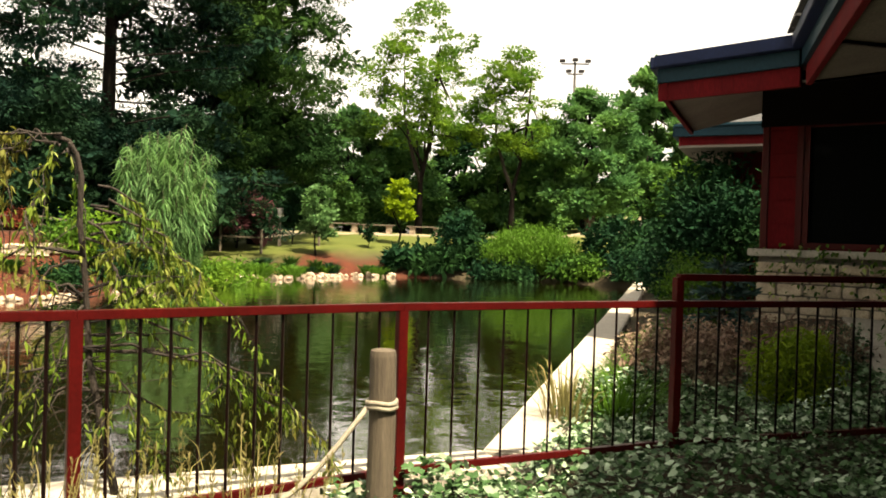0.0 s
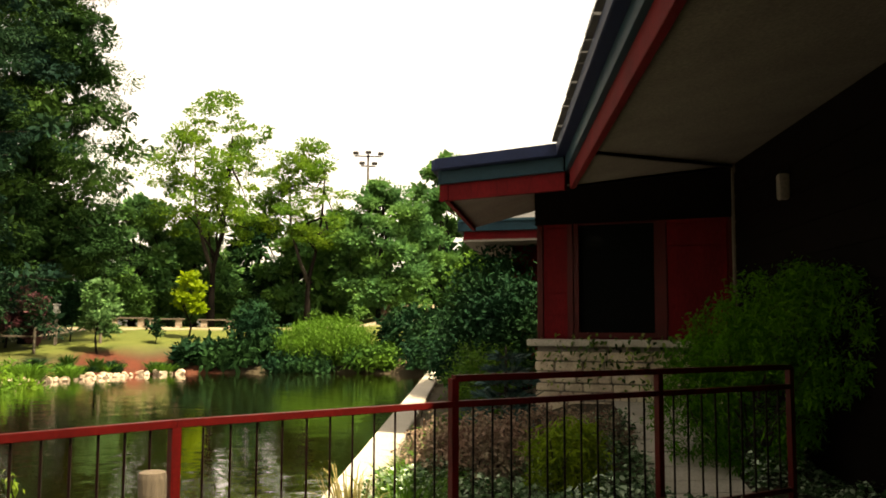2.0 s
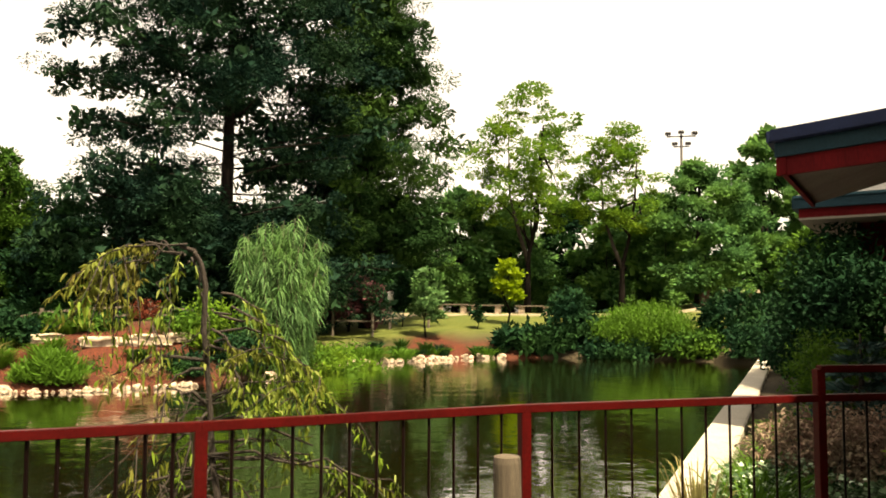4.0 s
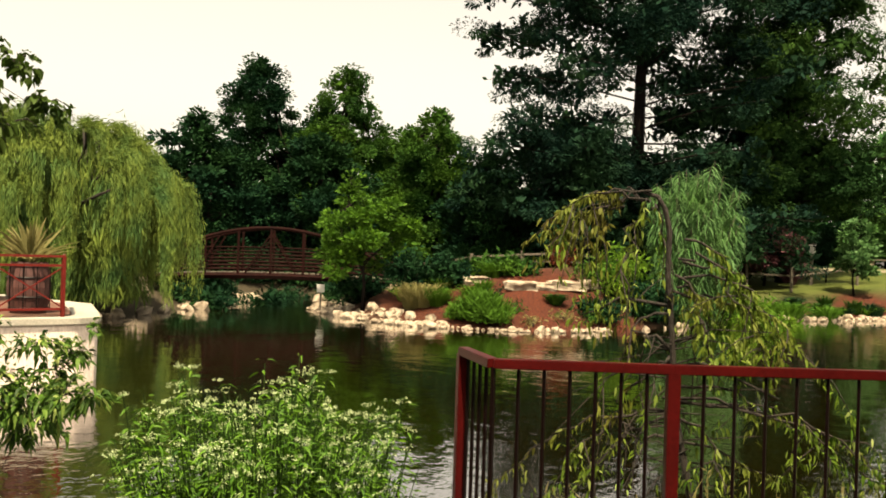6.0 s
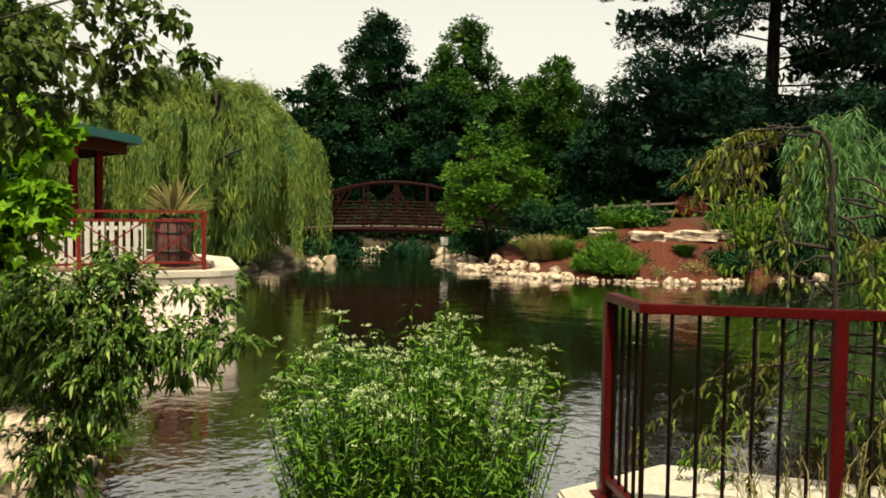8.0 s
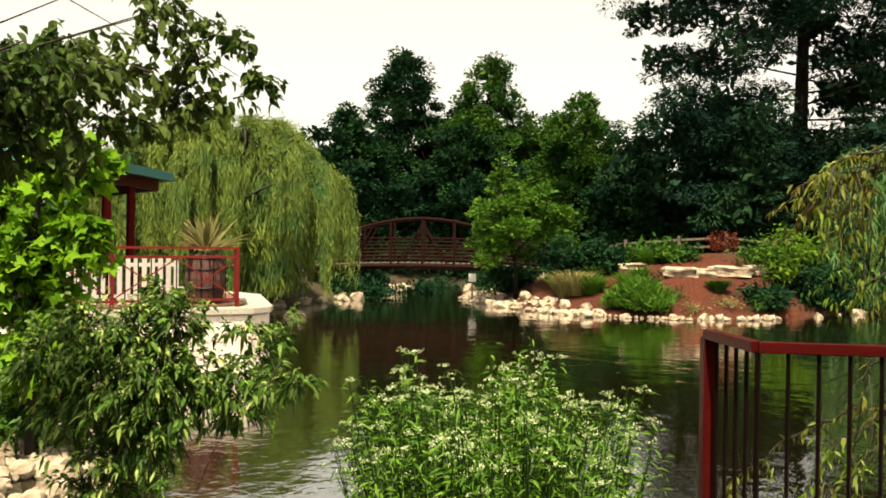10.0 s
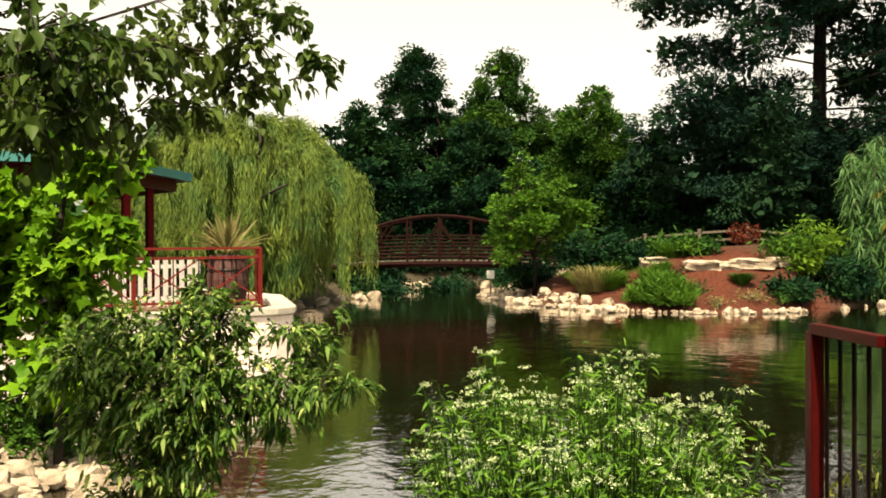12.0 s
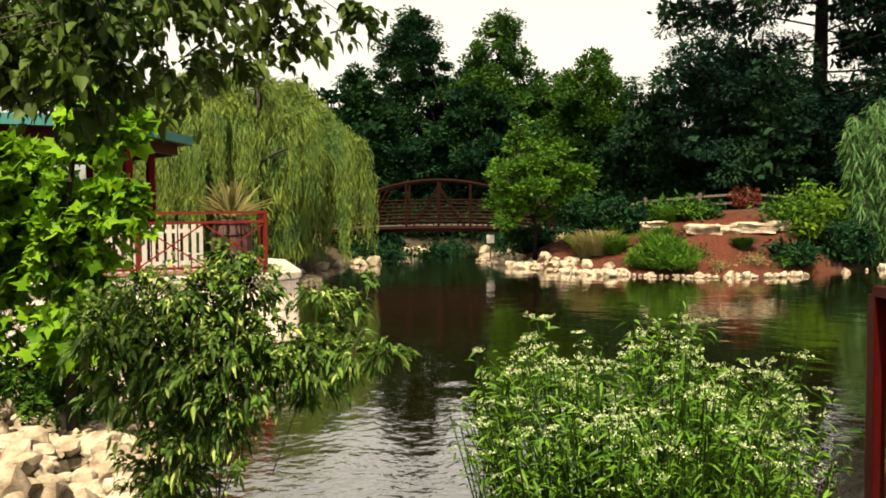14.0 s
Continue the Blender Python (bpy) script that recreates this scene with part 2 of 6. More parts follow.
def part(name, build, material, parent, label="", smooth=False, bevel=0.0, at=None):
    """One mesh under a thing or part; its points are given in the parent's frame."""
    me = build if isinstance(build, bpy.types.Mesh) else build.mesh(name, smooth, bevel)
    if material and not me.materials:
        me.materials.append(material)
    ob = new(name, me)
    ob.parent = parent
    if at is not None:
        ob.matrix_local = at
    return tagged(ob, label) if label else ob


def solid(name, build, material, label, category, group="", kind="", smooth=False, bevel=0.0):
    me = build if isinstance(build, bpy.types.Mesh) else build.mesh(name, smooth, bevel)
    me.materials.append(material)
    return tagged(new(name, me), label, category, group, kind)


def quick(name, verts, faces):
    """A mesh of many equal faces from arrays."""
    me = bpy.data.meshes.new(name)
    n, k = faces.shape
    me.vertices.add(len(verts))
    me.vertices.foreach_set("co", verts.astype(np.float32).ravel())
    me.loops.add(n * k)
    me.loops.foreach_set("vertex_index", faces.astype(np.int32).ravel())
    me.polygons.add(n)
    me.polygons.foreach_set("loop_start", np.arange(0, n * k, k, dtype=np.int32))
    me.update(calc_edges=True)
    return me


def unit(a):
    return a / np.maximum(np.linalg.norm(a, axis=1, keepdims=True), 1e-9)


def leaves(name, points, along, size, aspect=0.45, fold=0.25, seed=1, face=None, droop=0.25):
    """One mesh of leaves: each is folded on the midrib, rounds out and tapers, and arches over. points, along: arrays n x 3."""
    rng = np.random.default_rng(seed)
    n = len(points)
    L = (size * rng.uniform(0.6, 1.3, n))[:, None]
    a = unit(along)
    f = unit(rng.normal(size=(n, 3)) * 0.6 + (np.array([0, 0, 1.0]) if face is None else face))
    s = unit(np.cross(a, f))
    u = np.cross(s, a)
    down = np.array([0, 0, -1.0])
    bend = droop * rng.uniform(0.5, 1.5, (n, 1))
    mid = lambda t: points + a * L * t + down * L * bend * t * t
    rows = [points]
    for t, w in ((0.22, 0.74), (0.5, 1.0), (0.78, 0.55)):
        c, h = mid(t), s * L * aspect * 0.5 * w
        lift = u * L * aspect * fold * w
        rows += [c - h + lift, c, c + h + lift]
    v = np.stack(rows + [mid(1.0)], 1).reshape(-1, 3)
    k = np.arange(n)[:, None] * 11
    tri = [(0, 1, 2), (0, 2, 3), (1, 4, 5), (1, 5, 2), (2, 5, 6), (2, 6, 3), (4, 7, 8), (4, 8, 5), (5, 8, 9), (5, 9, 6), (7, 10, 8), (8, 10, 9)]
    return quick(name, v, np.concatenate([k + list(q) for q in tri], 1).reshape(-1, 3))


def cards(name, points, along, size, aspect=0.5, seed=1, up=0.9):
    """Far foliage: one pointed four-sided blade a leaf spray."""
    rng = np.random.default_rng(seed)
    n = len(points)
    L = (size * rng.uniform(0.55, 1.45, n))[:, None]
    a = unit(along)
    f = unit(rng.normal(size=(n, 3)) * 0.8 + np.array([0, 0, up]))
    s = unit(np.cross(a, f)) * L * aspect * 0.5
    q = rng.uniform(0.3, 0.6, (n, 1))
    v = np.stack([points, points + a * L * q + s, points + a * L, points + a * L * (q + 0.05) - s], 1).reshape(-1, 3)
    return quick(name, v, np.arange(4 * n).reshape(n, 4))


def crown_points(blobs, n, clump, seed, shell=0.55, flat=0.6, per=60):
    """Points in clumps spread through ellipsoid blobs (x, y, z, rx, ry, rz), thicker towards their skins."""
    rng = np.random.default_rng(seed)
    vol = np.array([b[3] * b[4] * b[5] for b in blobs]) ** 0.75
    pick = rng.choice(len(blobs), max(1, n // per), p=vol / vol.sum())
    B = np.array(blobs)[pick]
    d = unit(rng.normal(size=(len(B), 3)))
    r = shell + (1 - shell) * rng.random((len(B), 1)) ** 0.6
    c = B[:, :3] + d * B[:, 3:] * r
    which = rng.integers(0, len(c), n)
    size = rng.uniform(0.5, 1.4, len(c))[which][:, None]
    off = rng.normal(size=(n, 3))
    off *= np.minimum(1, 1.75 / np.maximum(np.linalg.norm(off, axis=1, keepdims=True), 1e-6))
    off = off * np.array([1, 1, flat]) * clump * size
    p = c[which] + off
    out = unit(off + 0.35 * d[which] * clump + 1e-6)
    return p, out


def inner_points(blobs, n, seed, r=0.62):
    """Points within the blobs' hearts, for oversized cards added to block light inside the crown."""
    rng = np.random.default_rng(seed + 900)
    vol = np.array([b[3] * b[4] * b[5] for b in blobs])
    B = np.array(blobs)[rng.choice(len(blobs), n, p=vol / vol.sum())]
    return B[:, :3] + unit(rng.normal(size=(n, 3))) * B[:, 3:] * r * rng.random((n, 1)) ** 0.4


def limb(b, start, end, r0, r1, seed, bend=0.12, steps=6, sides=6):
    rng = random.Random(seed)
    a, e = Vector(start), Vector(end)
    ln = (e - a).length
    pts, rad = [], []
    o1, o2 = Vector((rng.uniform(-1, 1), rng.uniform(-1, 1), rng.uniform(-.4, .8))) * ln * bend, Vector((rng.uniform(-1, 1), rng.uniform(-1, 1), 0)) * ln * bend * 0.4
    for i in range(steps + 1):
        t = i / steps
        pts.append(a.lerp(e, t) + o1 * math.sin(math.pi * t) + o2 * math.sin(2 * math.pi * t))
        rad.append(r0 + (r1 - r0) * t)
    b.tube(pts, rad, sides)
    return pts


def tree(name, at, label, trunk, blobs, n, leaf, clump, lmat, seed, r=0.18, bark=None, aspect=0.55, limbs=8, shell=0.5, flat=0.6, per=60, category="tree", group="", hang=0.0, skin_fill=True):
    """trunk: points of the stem in the tree's own frame; blobs: the crown's masses."""
    ob = thing(name, at, label, category, group)
    b, rng = Build(), random.Random(seed)
    k = len(trunk)
    b.tube(trunk, [r * (1 - 0.8 * i / max(1, k - 1)) * (1.35 if i == 0 else 1) for i in range(k)], 9)
    part("trunk", b, bark or M_BARK_DARK, ob, smooth=True)
    b = Build()
    for i in range(limbs):
        bl = blobs[i % len(blobs)]
        j = rng.randint(max(1, k // 2), k - 1)
        p = Vector(trunk[j - 1]).lerp(Vector(trunk[j]), rng.random())
        e = Vector((bl[0] + rng.uniform(-.5, .5) * bl[3], bl[1] + rng.uniform(-.5, .5) * bl[4], bl[2] + rng.uniform(-.3, .6) * bl[5]))
        pts = limb(b, p, e, r * 0.38, r * 0.08, seed * 31 + i)
        for q in range(2):
            s = pts[rng.randint(2, 5)]
            limb(b, s, s + Vector((rng.uniform(-1, 1) * bl[3], rng.uniform(-1, 1) * bl[4], rng.uniform(-.2, .9) * bl[5])) * 0.5, r * 0.15, r * 0.04, seed * 77 + i * 5 + q, sides=5)
    tagged(part("branch_mass", b, bark or M_BARK_DARK, ob, smooth=True), kind="stuff")
    p, out = crown_points(blobs, n, clump, seed, shell, flat, per)
    out = unit(out + np.array([0, 0, -hang]))
    # Oversized inner cards are added as light blockers.
    k = n // 6 if skin_fill else 0
    if k:
        p, out = np.concatenate([p, inner_points(blobs, k, seed, 0.5)]), np.concatenate([out, np.random.default_rng(seed).normal(size=(k, 3))])
        leaf = np.append(np.full(n, leaf), np.full(k, leaf * 2.2))
    me = cards("crown", p, out, leaf, aspect, seed)
    part("crown", me, lmat, ob)
    return ob


def shrub(name, at, label, blobs, n, leaf, lmat, seed, clump=0.12, aspect=0.45, stems=8, hang=0.0, group="", near=False, category="shrub", shell=0.4, per=25, bark=None, flat=0.8):
    ob = thing(name, at, label, category, group)
    b, rng = Build(), random.Random(seed)
    for i in range(stems):
        bl = blobs[i % len(blobs)]
        e = (bl[0] + rng.uniform(-.6, .6) * bl[3], bl[1] + rng.uniform(-.6, .6) * bl[4], bl[2] + rng.uniform(0, .7) * bl[5])
        limb(b, (rng.uniform(-.08, .08), rng.uniform(-.08, .08), -0.08), e, 0.018, 0.004, seed * 13 + i, sides=5)
    tagged(part("stem_mass", b, bark or M_BARK, ob, smooth=True), kind="stuff")
    p, out = crown_points(blobs, n, clump, seed, shell, flat, per)
    p = p[p[:, 2] > 0.01]
    out = unit(out[:len(p)] + np.array([0, 0, -hang]))
    me = leaves("foliage", p, out, leaf, aspect, seed=seed) if near else cards("foliage", p, out, leaf, aspect, seed)
    part("foliage", me, lmat, ob)
    return ob


# ---------- ground and pond ----------
WATER = -0.8
# shoreline, anticlockwise seen from above; 1 marks a built wall from this corner to the next
SHORE = [(-2.3, 4.15, 1), (-2.19, 4.84, 1), (0.43, 6.16, 1), (4.53, 27.8, 0), (6.3, 39.0, 0), (2.0, 42.6, 0), (-3.0, 42.0, 0), (-5.7, 41.4, 0), (-7.9, 38.4, 0), (-9.8, 34.6, 0),
         (-10.9, 27.0, 0), (-11.7, 23.6, 0), (-13.2, 21.9, 0), (-15.2, 21.0, 0), (-18.0, 21.0, 0), (-20.9, 22.2, 0), (-24.2, 25.4, 0), (-28.0, 30.6, 0), (-30.4, 28.6, 0), (-25.6, 22.6, 0),
         (-23.6, 18.6, 0), (-22.4, 15.2, 0), (-18.5, 11.6, 0), (-14.6, 10.4, 0), (-12.3, 8.9, 1), (-12.1, 8.25, 1), (-12.75, 6.0, 1), (-13.6, 3.6, 0), (-9.3, 4.5, 0), (-6.6, 3.7, 0), (-4.6, 2.9, 0), (-3.2, 3.2, 0)]
SH = np.array([s[:2] for s in SHORE])
SW = np.array([s[2] for s in SHORE])


def shore_distance(x, y):
    """Signed distance to the shoreline (outside positive) and whether the nearest stretch is a built wall."""
    best, wall, inside = np.full(x.shape, 1e9), np.zeros(x.shape), np.zeros(x.shape, bool)
    for i in range(len(SH)):
        (ax, ay), (bx, by) = SH[i], SH[(i + 1) % len(SH)]
        dx, dy = bx - ax, by - ay
        t = np.clip(((x - ax) * dx + (y - ay) * dy) / (dx * dx + dy * dy), 0, 1)
        d = np.hypot(x - ax - t * dx, y - ay - t * dy)
        near = d < best
        best = np.where(near, d, best)
        wall = np.where(near, SW[i], wall)
        cross = (ay > y) != (by > y)
        inside ^= cross & (x < ax + (y - ay) / (by - ay if by != ay else 1e-9) * dx)
    return np.where(inside, -best, best), wall


def smooth(a, b, v):
    t = np.clip((v - a) / (b - a), 0, 1)
    return t * t * (3 - 2 * t)


def ground_height(x, y):
    x, y = np.asarray(x, float), np.asarray(y, float)
    d, wall = shore_distance(x, y)
    rough = 0.05 * np.sin(1.7 * x + 0.6 * y) * np.sin(1.3 * y - 0.8 * x) + 0.03 * np.sin(4.1 * x) * np.cos(3.7 * y)
    land = 0.0 + 1.25 * smooth(38, 56, y)
    land += 0.9 * smooth(48, 62, y) * smooth(1, 8, x)
    land += 1.0 * np.exp(-(((x + 14.5) / 6) ** 2 + ((y - 28.5) / 4.5) ** 2))            # mulched mound of the planting bed
    land = land - 0.28 * np.exp(-((x + 0.5) ** 2 + (y - 0.5) ** 2) / 14)
    land = land + 0.44 * smooth(7.4, 11.2, y) * smooth(1.9, 3.2, x - 0.19 * (y - 6.16)) * (1 - smooth(15, 21, y)) * (x < 30)   # rise to the building
    heap = 0.62 * np.exp(-(((x + 5.75) / .75) ** 2 + ((y - 2.3) / .5) ** 2))                       # heaped rocks on the near bank
    bank = WATER - 0.12 + (land - WATER + 0.12) * smooth(0, 4.0, d) ** 0.7
    edge = WATER - 0.5 + (land - 0.06 - WATER + 0.5) * smooth(0.02, 0.34, d)
    z = np.where(wall > 0.5, edge, bank) + rough * smooth(0.5, 3, d) * np.where(wall > 0.5, 0.3, 1) + heap
    return np.where(d < 0, WATER - 0.15 - 0.9 * smooth(0, 1.5, -d), z)


def gz(x, y):
    return float(ground_height(np.array([x]), np.array([y]))[0])


def spaced(lo, hi, fine, far):
    core = list(np.arange(lo, hi + fine, fine))
    step, a = fine, core[-1]
    while a < far:
        step *= 1.12
        a += step
        core.append(a)
    step, a = fine, core[0]
    while a > -far:
        step *= 1.12
        a -= step
        core.insert(0, a)
    return np.array(core)


gx, gy = spaced(-30, 9, 0.3, 1500), spaced(0, 46, 0.3, 1500)
GX, GY = np.meshgrid(gx, gy)
GZ = ground_height(GX, GY)
nx, ny = len(gx), len(gy)
idx = np.arange(nx * ny).reshape(ny, nx)
gf = np.stack([idx[:-1, :-1], idx[:-1, 1:], idx[1:, 1:], idx[1:, :-1]], -1).reshape(-1, 4)
ground_mesh = quick("ground", np.stack([GX, GY, GZ], -1).reshape(-1, 3), gf)
ground_mesh.polygons.foreach_set("use_smooth", [True] * len(ground_mesh.polygons))

M_GROUND = bpy.data.materials.new("lawn_mulch_soil")
M_GROUND.use_nodes = True
n, l = M_GROUND.node_tree.nodes, M_GROUND.node_tree.links
p = n["Principled BSDF"]
p.inputs["Roughness"].default_value, p.inputs["Specular IOR Level"].default_value = 0.95, 0.15
att = n.new("ShaderNodeVertexColor")
att.layer_name = "cover"
sep = n.new("ShaderNodeSeparateColor")
l.new(att.outputs[0], sep.inputs[0])
tc = n.new("ShaderNodeTexCoord")
n1, n2 = n.new("ShaderNodeTexNoise"), n.new("ShaderNodeTexNoise")
n1.inputs["Scale"].default_value, n2.inputs["Scale"].default_value = 0.8, 22
n1.inputs["Detail"].default_value = n2.inputs["Detail"].default_value = 6
for q in (n1, n2):
    l.new(tc.outputs["Object"], q.inputs["Vector"])


def two(c0, c1, src):
    r = n.new("ShaderNodeValToRGB")
    r.color_ramp.elements[0].position, r.color_ramp.elements[1].position = 0.35, 0.65
    r.color_ramp.elements[0].color, r.color_ramp.elements[1].color = (*c0, 1), (*c1, 1)
    l.new(src, r.inputs[0])
    return r.outputs[0]


def over(f, a, b):
    m = n.new("ShaderNodeMix")
    m.data_type = 'RGBA'
    l.new(f, m.inputs[0]), l.new(a, m.inputs[6]), l.new(b, m.inputs[7])
    return m.outputs[2]


lawn = over(n2.outputs[0], two((0.040, 0.062, 0.012), (0.075, 0.088, 0.020), n1.outputs[0]), two((0.026, 0.044, 0.009), (0.075, 0.084, 0.021), n2.outputs[0]))
mulch = over(n1.outputs[0], two((0.016, 0.006, 0.004), (0.135, 0.032, 0.014), n2.outputs[0]), two((0.010, 0.005, 0.004), (0.045, 0.015, 0.009), n2.outputs[0]))
soil = two((0.02, 0.017, 0.010), (0.05, 0.04, 0.025), n2.outputs[0])
gravel = two((0.15, 0.125, 0.09), (0.24, 0.205, 0.15), n2.outputs[0])
col = over(sep.outputs[0], soil, lawn)
col = over(sep.outputs[1], col, mulch)
col = over(sep.outputs[2], col, gravel)
l.new(col, p.inputs["Base Color"])
bp = n.new("ShaderNodeBump")
bp.inputs["Strength"].default_value, bp.inputs["Distance"].default_value = 0.8, 0.05
l.new(n2.outputs[0], bp.inputs["Height"])
l.new(bp.outputs[0], p.inputs["Normal"])

gd = shore_distance(GX, GY)[0]
isle = np.exp(-(((GX + 14.5) / 6.2) ** 2 + ((GY - 24.5) / 3.4) ** 2) ** 2)
east_bed = np.exp(-(((GX + 7.3) / 1.9) ** 2 + ((GY - 41.4) / 2.2) ** 2) ** 2)
bank_bed = 0.9 * (1 - smooth(1.6, 2.8, gd)) * smooth(-11.5, -10, GX) * (1 - smooth(-3.5, -2, GX)) * smooth(30, 33, GY)
c_mulch = np.clip(np.maximum(np.maximum(isle, east_bed) * 1.3, bank_bed), 0, 1)
c_path = np.clip(1 - np.abs(GY - (54.5 + 0.1 * GX)) / 1.6, 0, 1) * (GX > -22) * (GX < 30)
c_lawn = smooth(1.5, 4.5, gd) * (GY > 30) * (1 - smooth(60, 75, GY))
cover = np.stack([c_lawn, c_mulch, np.clip(c_path * 1.5, 0, 1), np.ones_like(GX)], -1).reshape(-1, 4)
ca = ground_mesh.color_attributes.new("cover", 'FLOAT_COLOR', 'POINT')
ca.data.foreach_set("color", cover.astype(np.float32).ravel())
solid("ground", ground_mesh, M_GROUND, "park ground with lawn, red mulch beds and bare soil", "ground", kind="structure")

M_WATER = bpy.data.materials.new("pond_water")
M_WATER.use_nodes = True
n, l = M_WATER.node_tree.nodes, M_WATER.node_tree.links
p = n["Principled BSDF"]
p.inputs["Base Color"].default_value = (0.0055, 0.0038, 0.0008, 1)
p.inputs["Roughness"].default_value, p.inputs["IOR"].default_value = 0.03, 1.6
p.inputs["Coat Weight"].default_value, p.inputs["Coat Roughness"].default_value, p.inputs["Coat IOR"].default_value = 1.0, 0.03, 3.0
tc, mp = n.new("ShaderNodeTexCoord"), n.new("ShaderNodeMapping")
l.new(tc.outputs["Object"], mp.inputs[0])
na, nb = n.new("ShaderNodeTexNoise"), n.new("ShaderNodeTexNoise")
na.inputs["Scale"].default_value, nb.inputs["Scale"].default_value = 1.6, 7.0
na.inputs["Detail"].default_value = nb.inputs["Detail"].default_value = 3
for q in (na, nb):
    l.new(mp.outputs[0], q.inputs["Vector"])
ba, bb = n.new("ShaderNodeBump"), n.new("ShaderNodeBump")
ba.inputs["Strength"].default_value, ba.inputs["Distance"].default_value = 0.19, 0.07
bb.inputs["Strength"].default_value, bb.inputs["Distance"].default_value = 0.06, 0.03
# livelier ripples in the shallows by the near bank
vd, vm = n.new("ShaderNodeVectorMath"), n.new("ShaderNodeMapRange")
vd.operation = 'DISTANCE'
vd.inputs[1].default_value = (-4.4, 4.9, WATER)
l.new(tc.outputs["Object"], vd.inputs[0])
for k_, v_ in zip(range(1, 5), (1.2, 4.2, 0.28, 0.085)):
    vm.inputs[k_].default_value = v_
l.new(vd.outputs["Value"], vm.inputs[0])
l.new(vm.outputs[0], bb.inputs["Strength"])
l.new(na.outputs[0], ba.inputs["Height"]), l.new(nb.outputs[0], bb.inputs["Height"])
l.new(ba.outputs[0], bb.inputs["Normal"]), l.new(bb.outputs[0], p.inputs["Normal"]), l.new(bb.outputs[0], p.inputs["Coat Normal"])
wb = Build()
wb.add([(-32, 1, WATER), (8, 1, WATER), (8, 44, WATER), (-32, 44, WATER)], [(0, 1, 2, 3)])
solid("pond_water", wb, M_WATER, "dark olive-brown pond water with small ripples", "water", kind="structure")


def wall_strip(pts, width, z0, z1):
    """A wall whose water-side edge runs along pts, width to its right-hand side."""
    P = [Vector((x, y)) for x, y in pts]
    out = []
    for i, q in enumerate(P):
        d0 = (q - P[i - 1]).normalized() if i else (P[1] - q).normalized()
        d1 = (P[i + 1] - q).normalized() if i + 1 < len(P) else d0
        d = (d0 + d1).normalized()
        nrm = Vector((d.y, -d.x))
        out.append(q + nrm * width / max(0.5, d.dot(d0)))
    b = Build()
    b.prism([tuple(q) for q in P] + [tuple(q) for q in reversed(out)], z0, z1)
    return b


near_edge = [(-1.45, 3.40), (-2.3, 4.12), (-2.19, 4.84), (0.43, 6.16)]
solid("pond_curb", wall_strip(near_edge, 0.42, -1.7, 0.0), M_CONC, "pale concrete pond curb beneath the red railing", "curb", kind="structure", bevel=0.015)
solid("pond_wall", wall_strip([(0.434, 6.16), (4.53, 27.8)], 0.40, -1.7, 0.004), M_CONC, "long pale concrete pond wall beside the planting bed", "wall", kind="structure", bevel=0.015)
b = Build()
for k in range(12):                                            # slabs of the footpath climbing to the building
    y0, y1 = 7.15 + k * 0.39, 7.15 + k * 0.39 + 0.375
    x0, x1 = 3.42 + 0.27 * (y0 - 7.4), 3.42 + 0.27 * (y1 - 7.4)
    top = [(x0, y0), (x0 + 0.85, y0), (x1 + 0.85, y1), (x1, y1)]
    hs = [gz(x0 + .4, y0) + 0.03] * 2 + [gz(x1 + .4, y1) + 0.03] * 2
    b.add([(x, y, -0.3) for x, y in top] + [(x, y, h) for (x, y), h in zip(top, hs)], [(3, 2, 1, 0), (4, 5, 6, 7), (0, 1, 5, 4), (1, 2, 6, 5), (2, 3, 7, 6), (3, 0, 4, 7)])
solid("footpath", b, M_CONC, "pale concrete footpath slabs beside the building", "path", kind="structure")

# ---------- red railing ----------
POSTS = [(-2.10, 4.22), (-1.75, 3.94), (-1.16, 4.36), (0.03, 5.30), (1.54, 6.18), (3.14, 6.86), (4.5, 7.45)]
BARS = [4, 6, 11, 11, 11, 9]
rail = thing("railing", (0, 0, 0), "dark red painted steel railing with square posts and thin bars", "railing")
TOP = 0.914
for i, (x, y) in enumerate(POSTS):
    if i == 1:
        continue
    b = Build()
    h = 1.05 if i >= 4 else TOP - 0.03
    d = Vector(POSTS[min(i + 1, 6)]) - Vector(POSTS[max(i - 1, 0)])
    m = pose(x, y, 0, 0, 0, math.degrees(math.atan2(d.y, d.x)))
    b.box(-0.025, 0.025, -0.025, 0.025, -0.02, h, m)
    b.box(-0.06, 0.06, -0.06, 0.06, -0.03, 0.008, m)
    part("post", b, M_RED, rail, bevel=0.003)
for i in range(6):
    a, c = Vector((*POSTS[i], 0)), Vector((*POSTS[i + 1], 0))
    part("top_rail", Build().beam(a, c, 0.05, 0.038, z=TOP - 0.019), M_RED, rail, bevel=0.003)
    part("bottom_rail", Build().beam(a, c, 0.036, 0.036, z=0.085), M_RED, rail, bevel=0.003)
    if i >= 4:
        part("handrail", Build().beam(a, c, 0.05, 0.04, z=1.05), M_RED, rail, "raised upper handrail", bevel=0.003)
    for k in range(BARS[i]):
        q = a.lerp(c, (k + 1) / (BARS[i] + 1))
        part("bar", Build().box(q.x - .0058, q.x + .0058, q.y - .0058, q.y + .0058, 0.1, TOP - 0.035), M_BAR, rail)
part("bar", Build().box(-1.7575, -1.7425, 3.9325, 3.9475, 0.1, TOP - 0.035), M_BAR, rail)

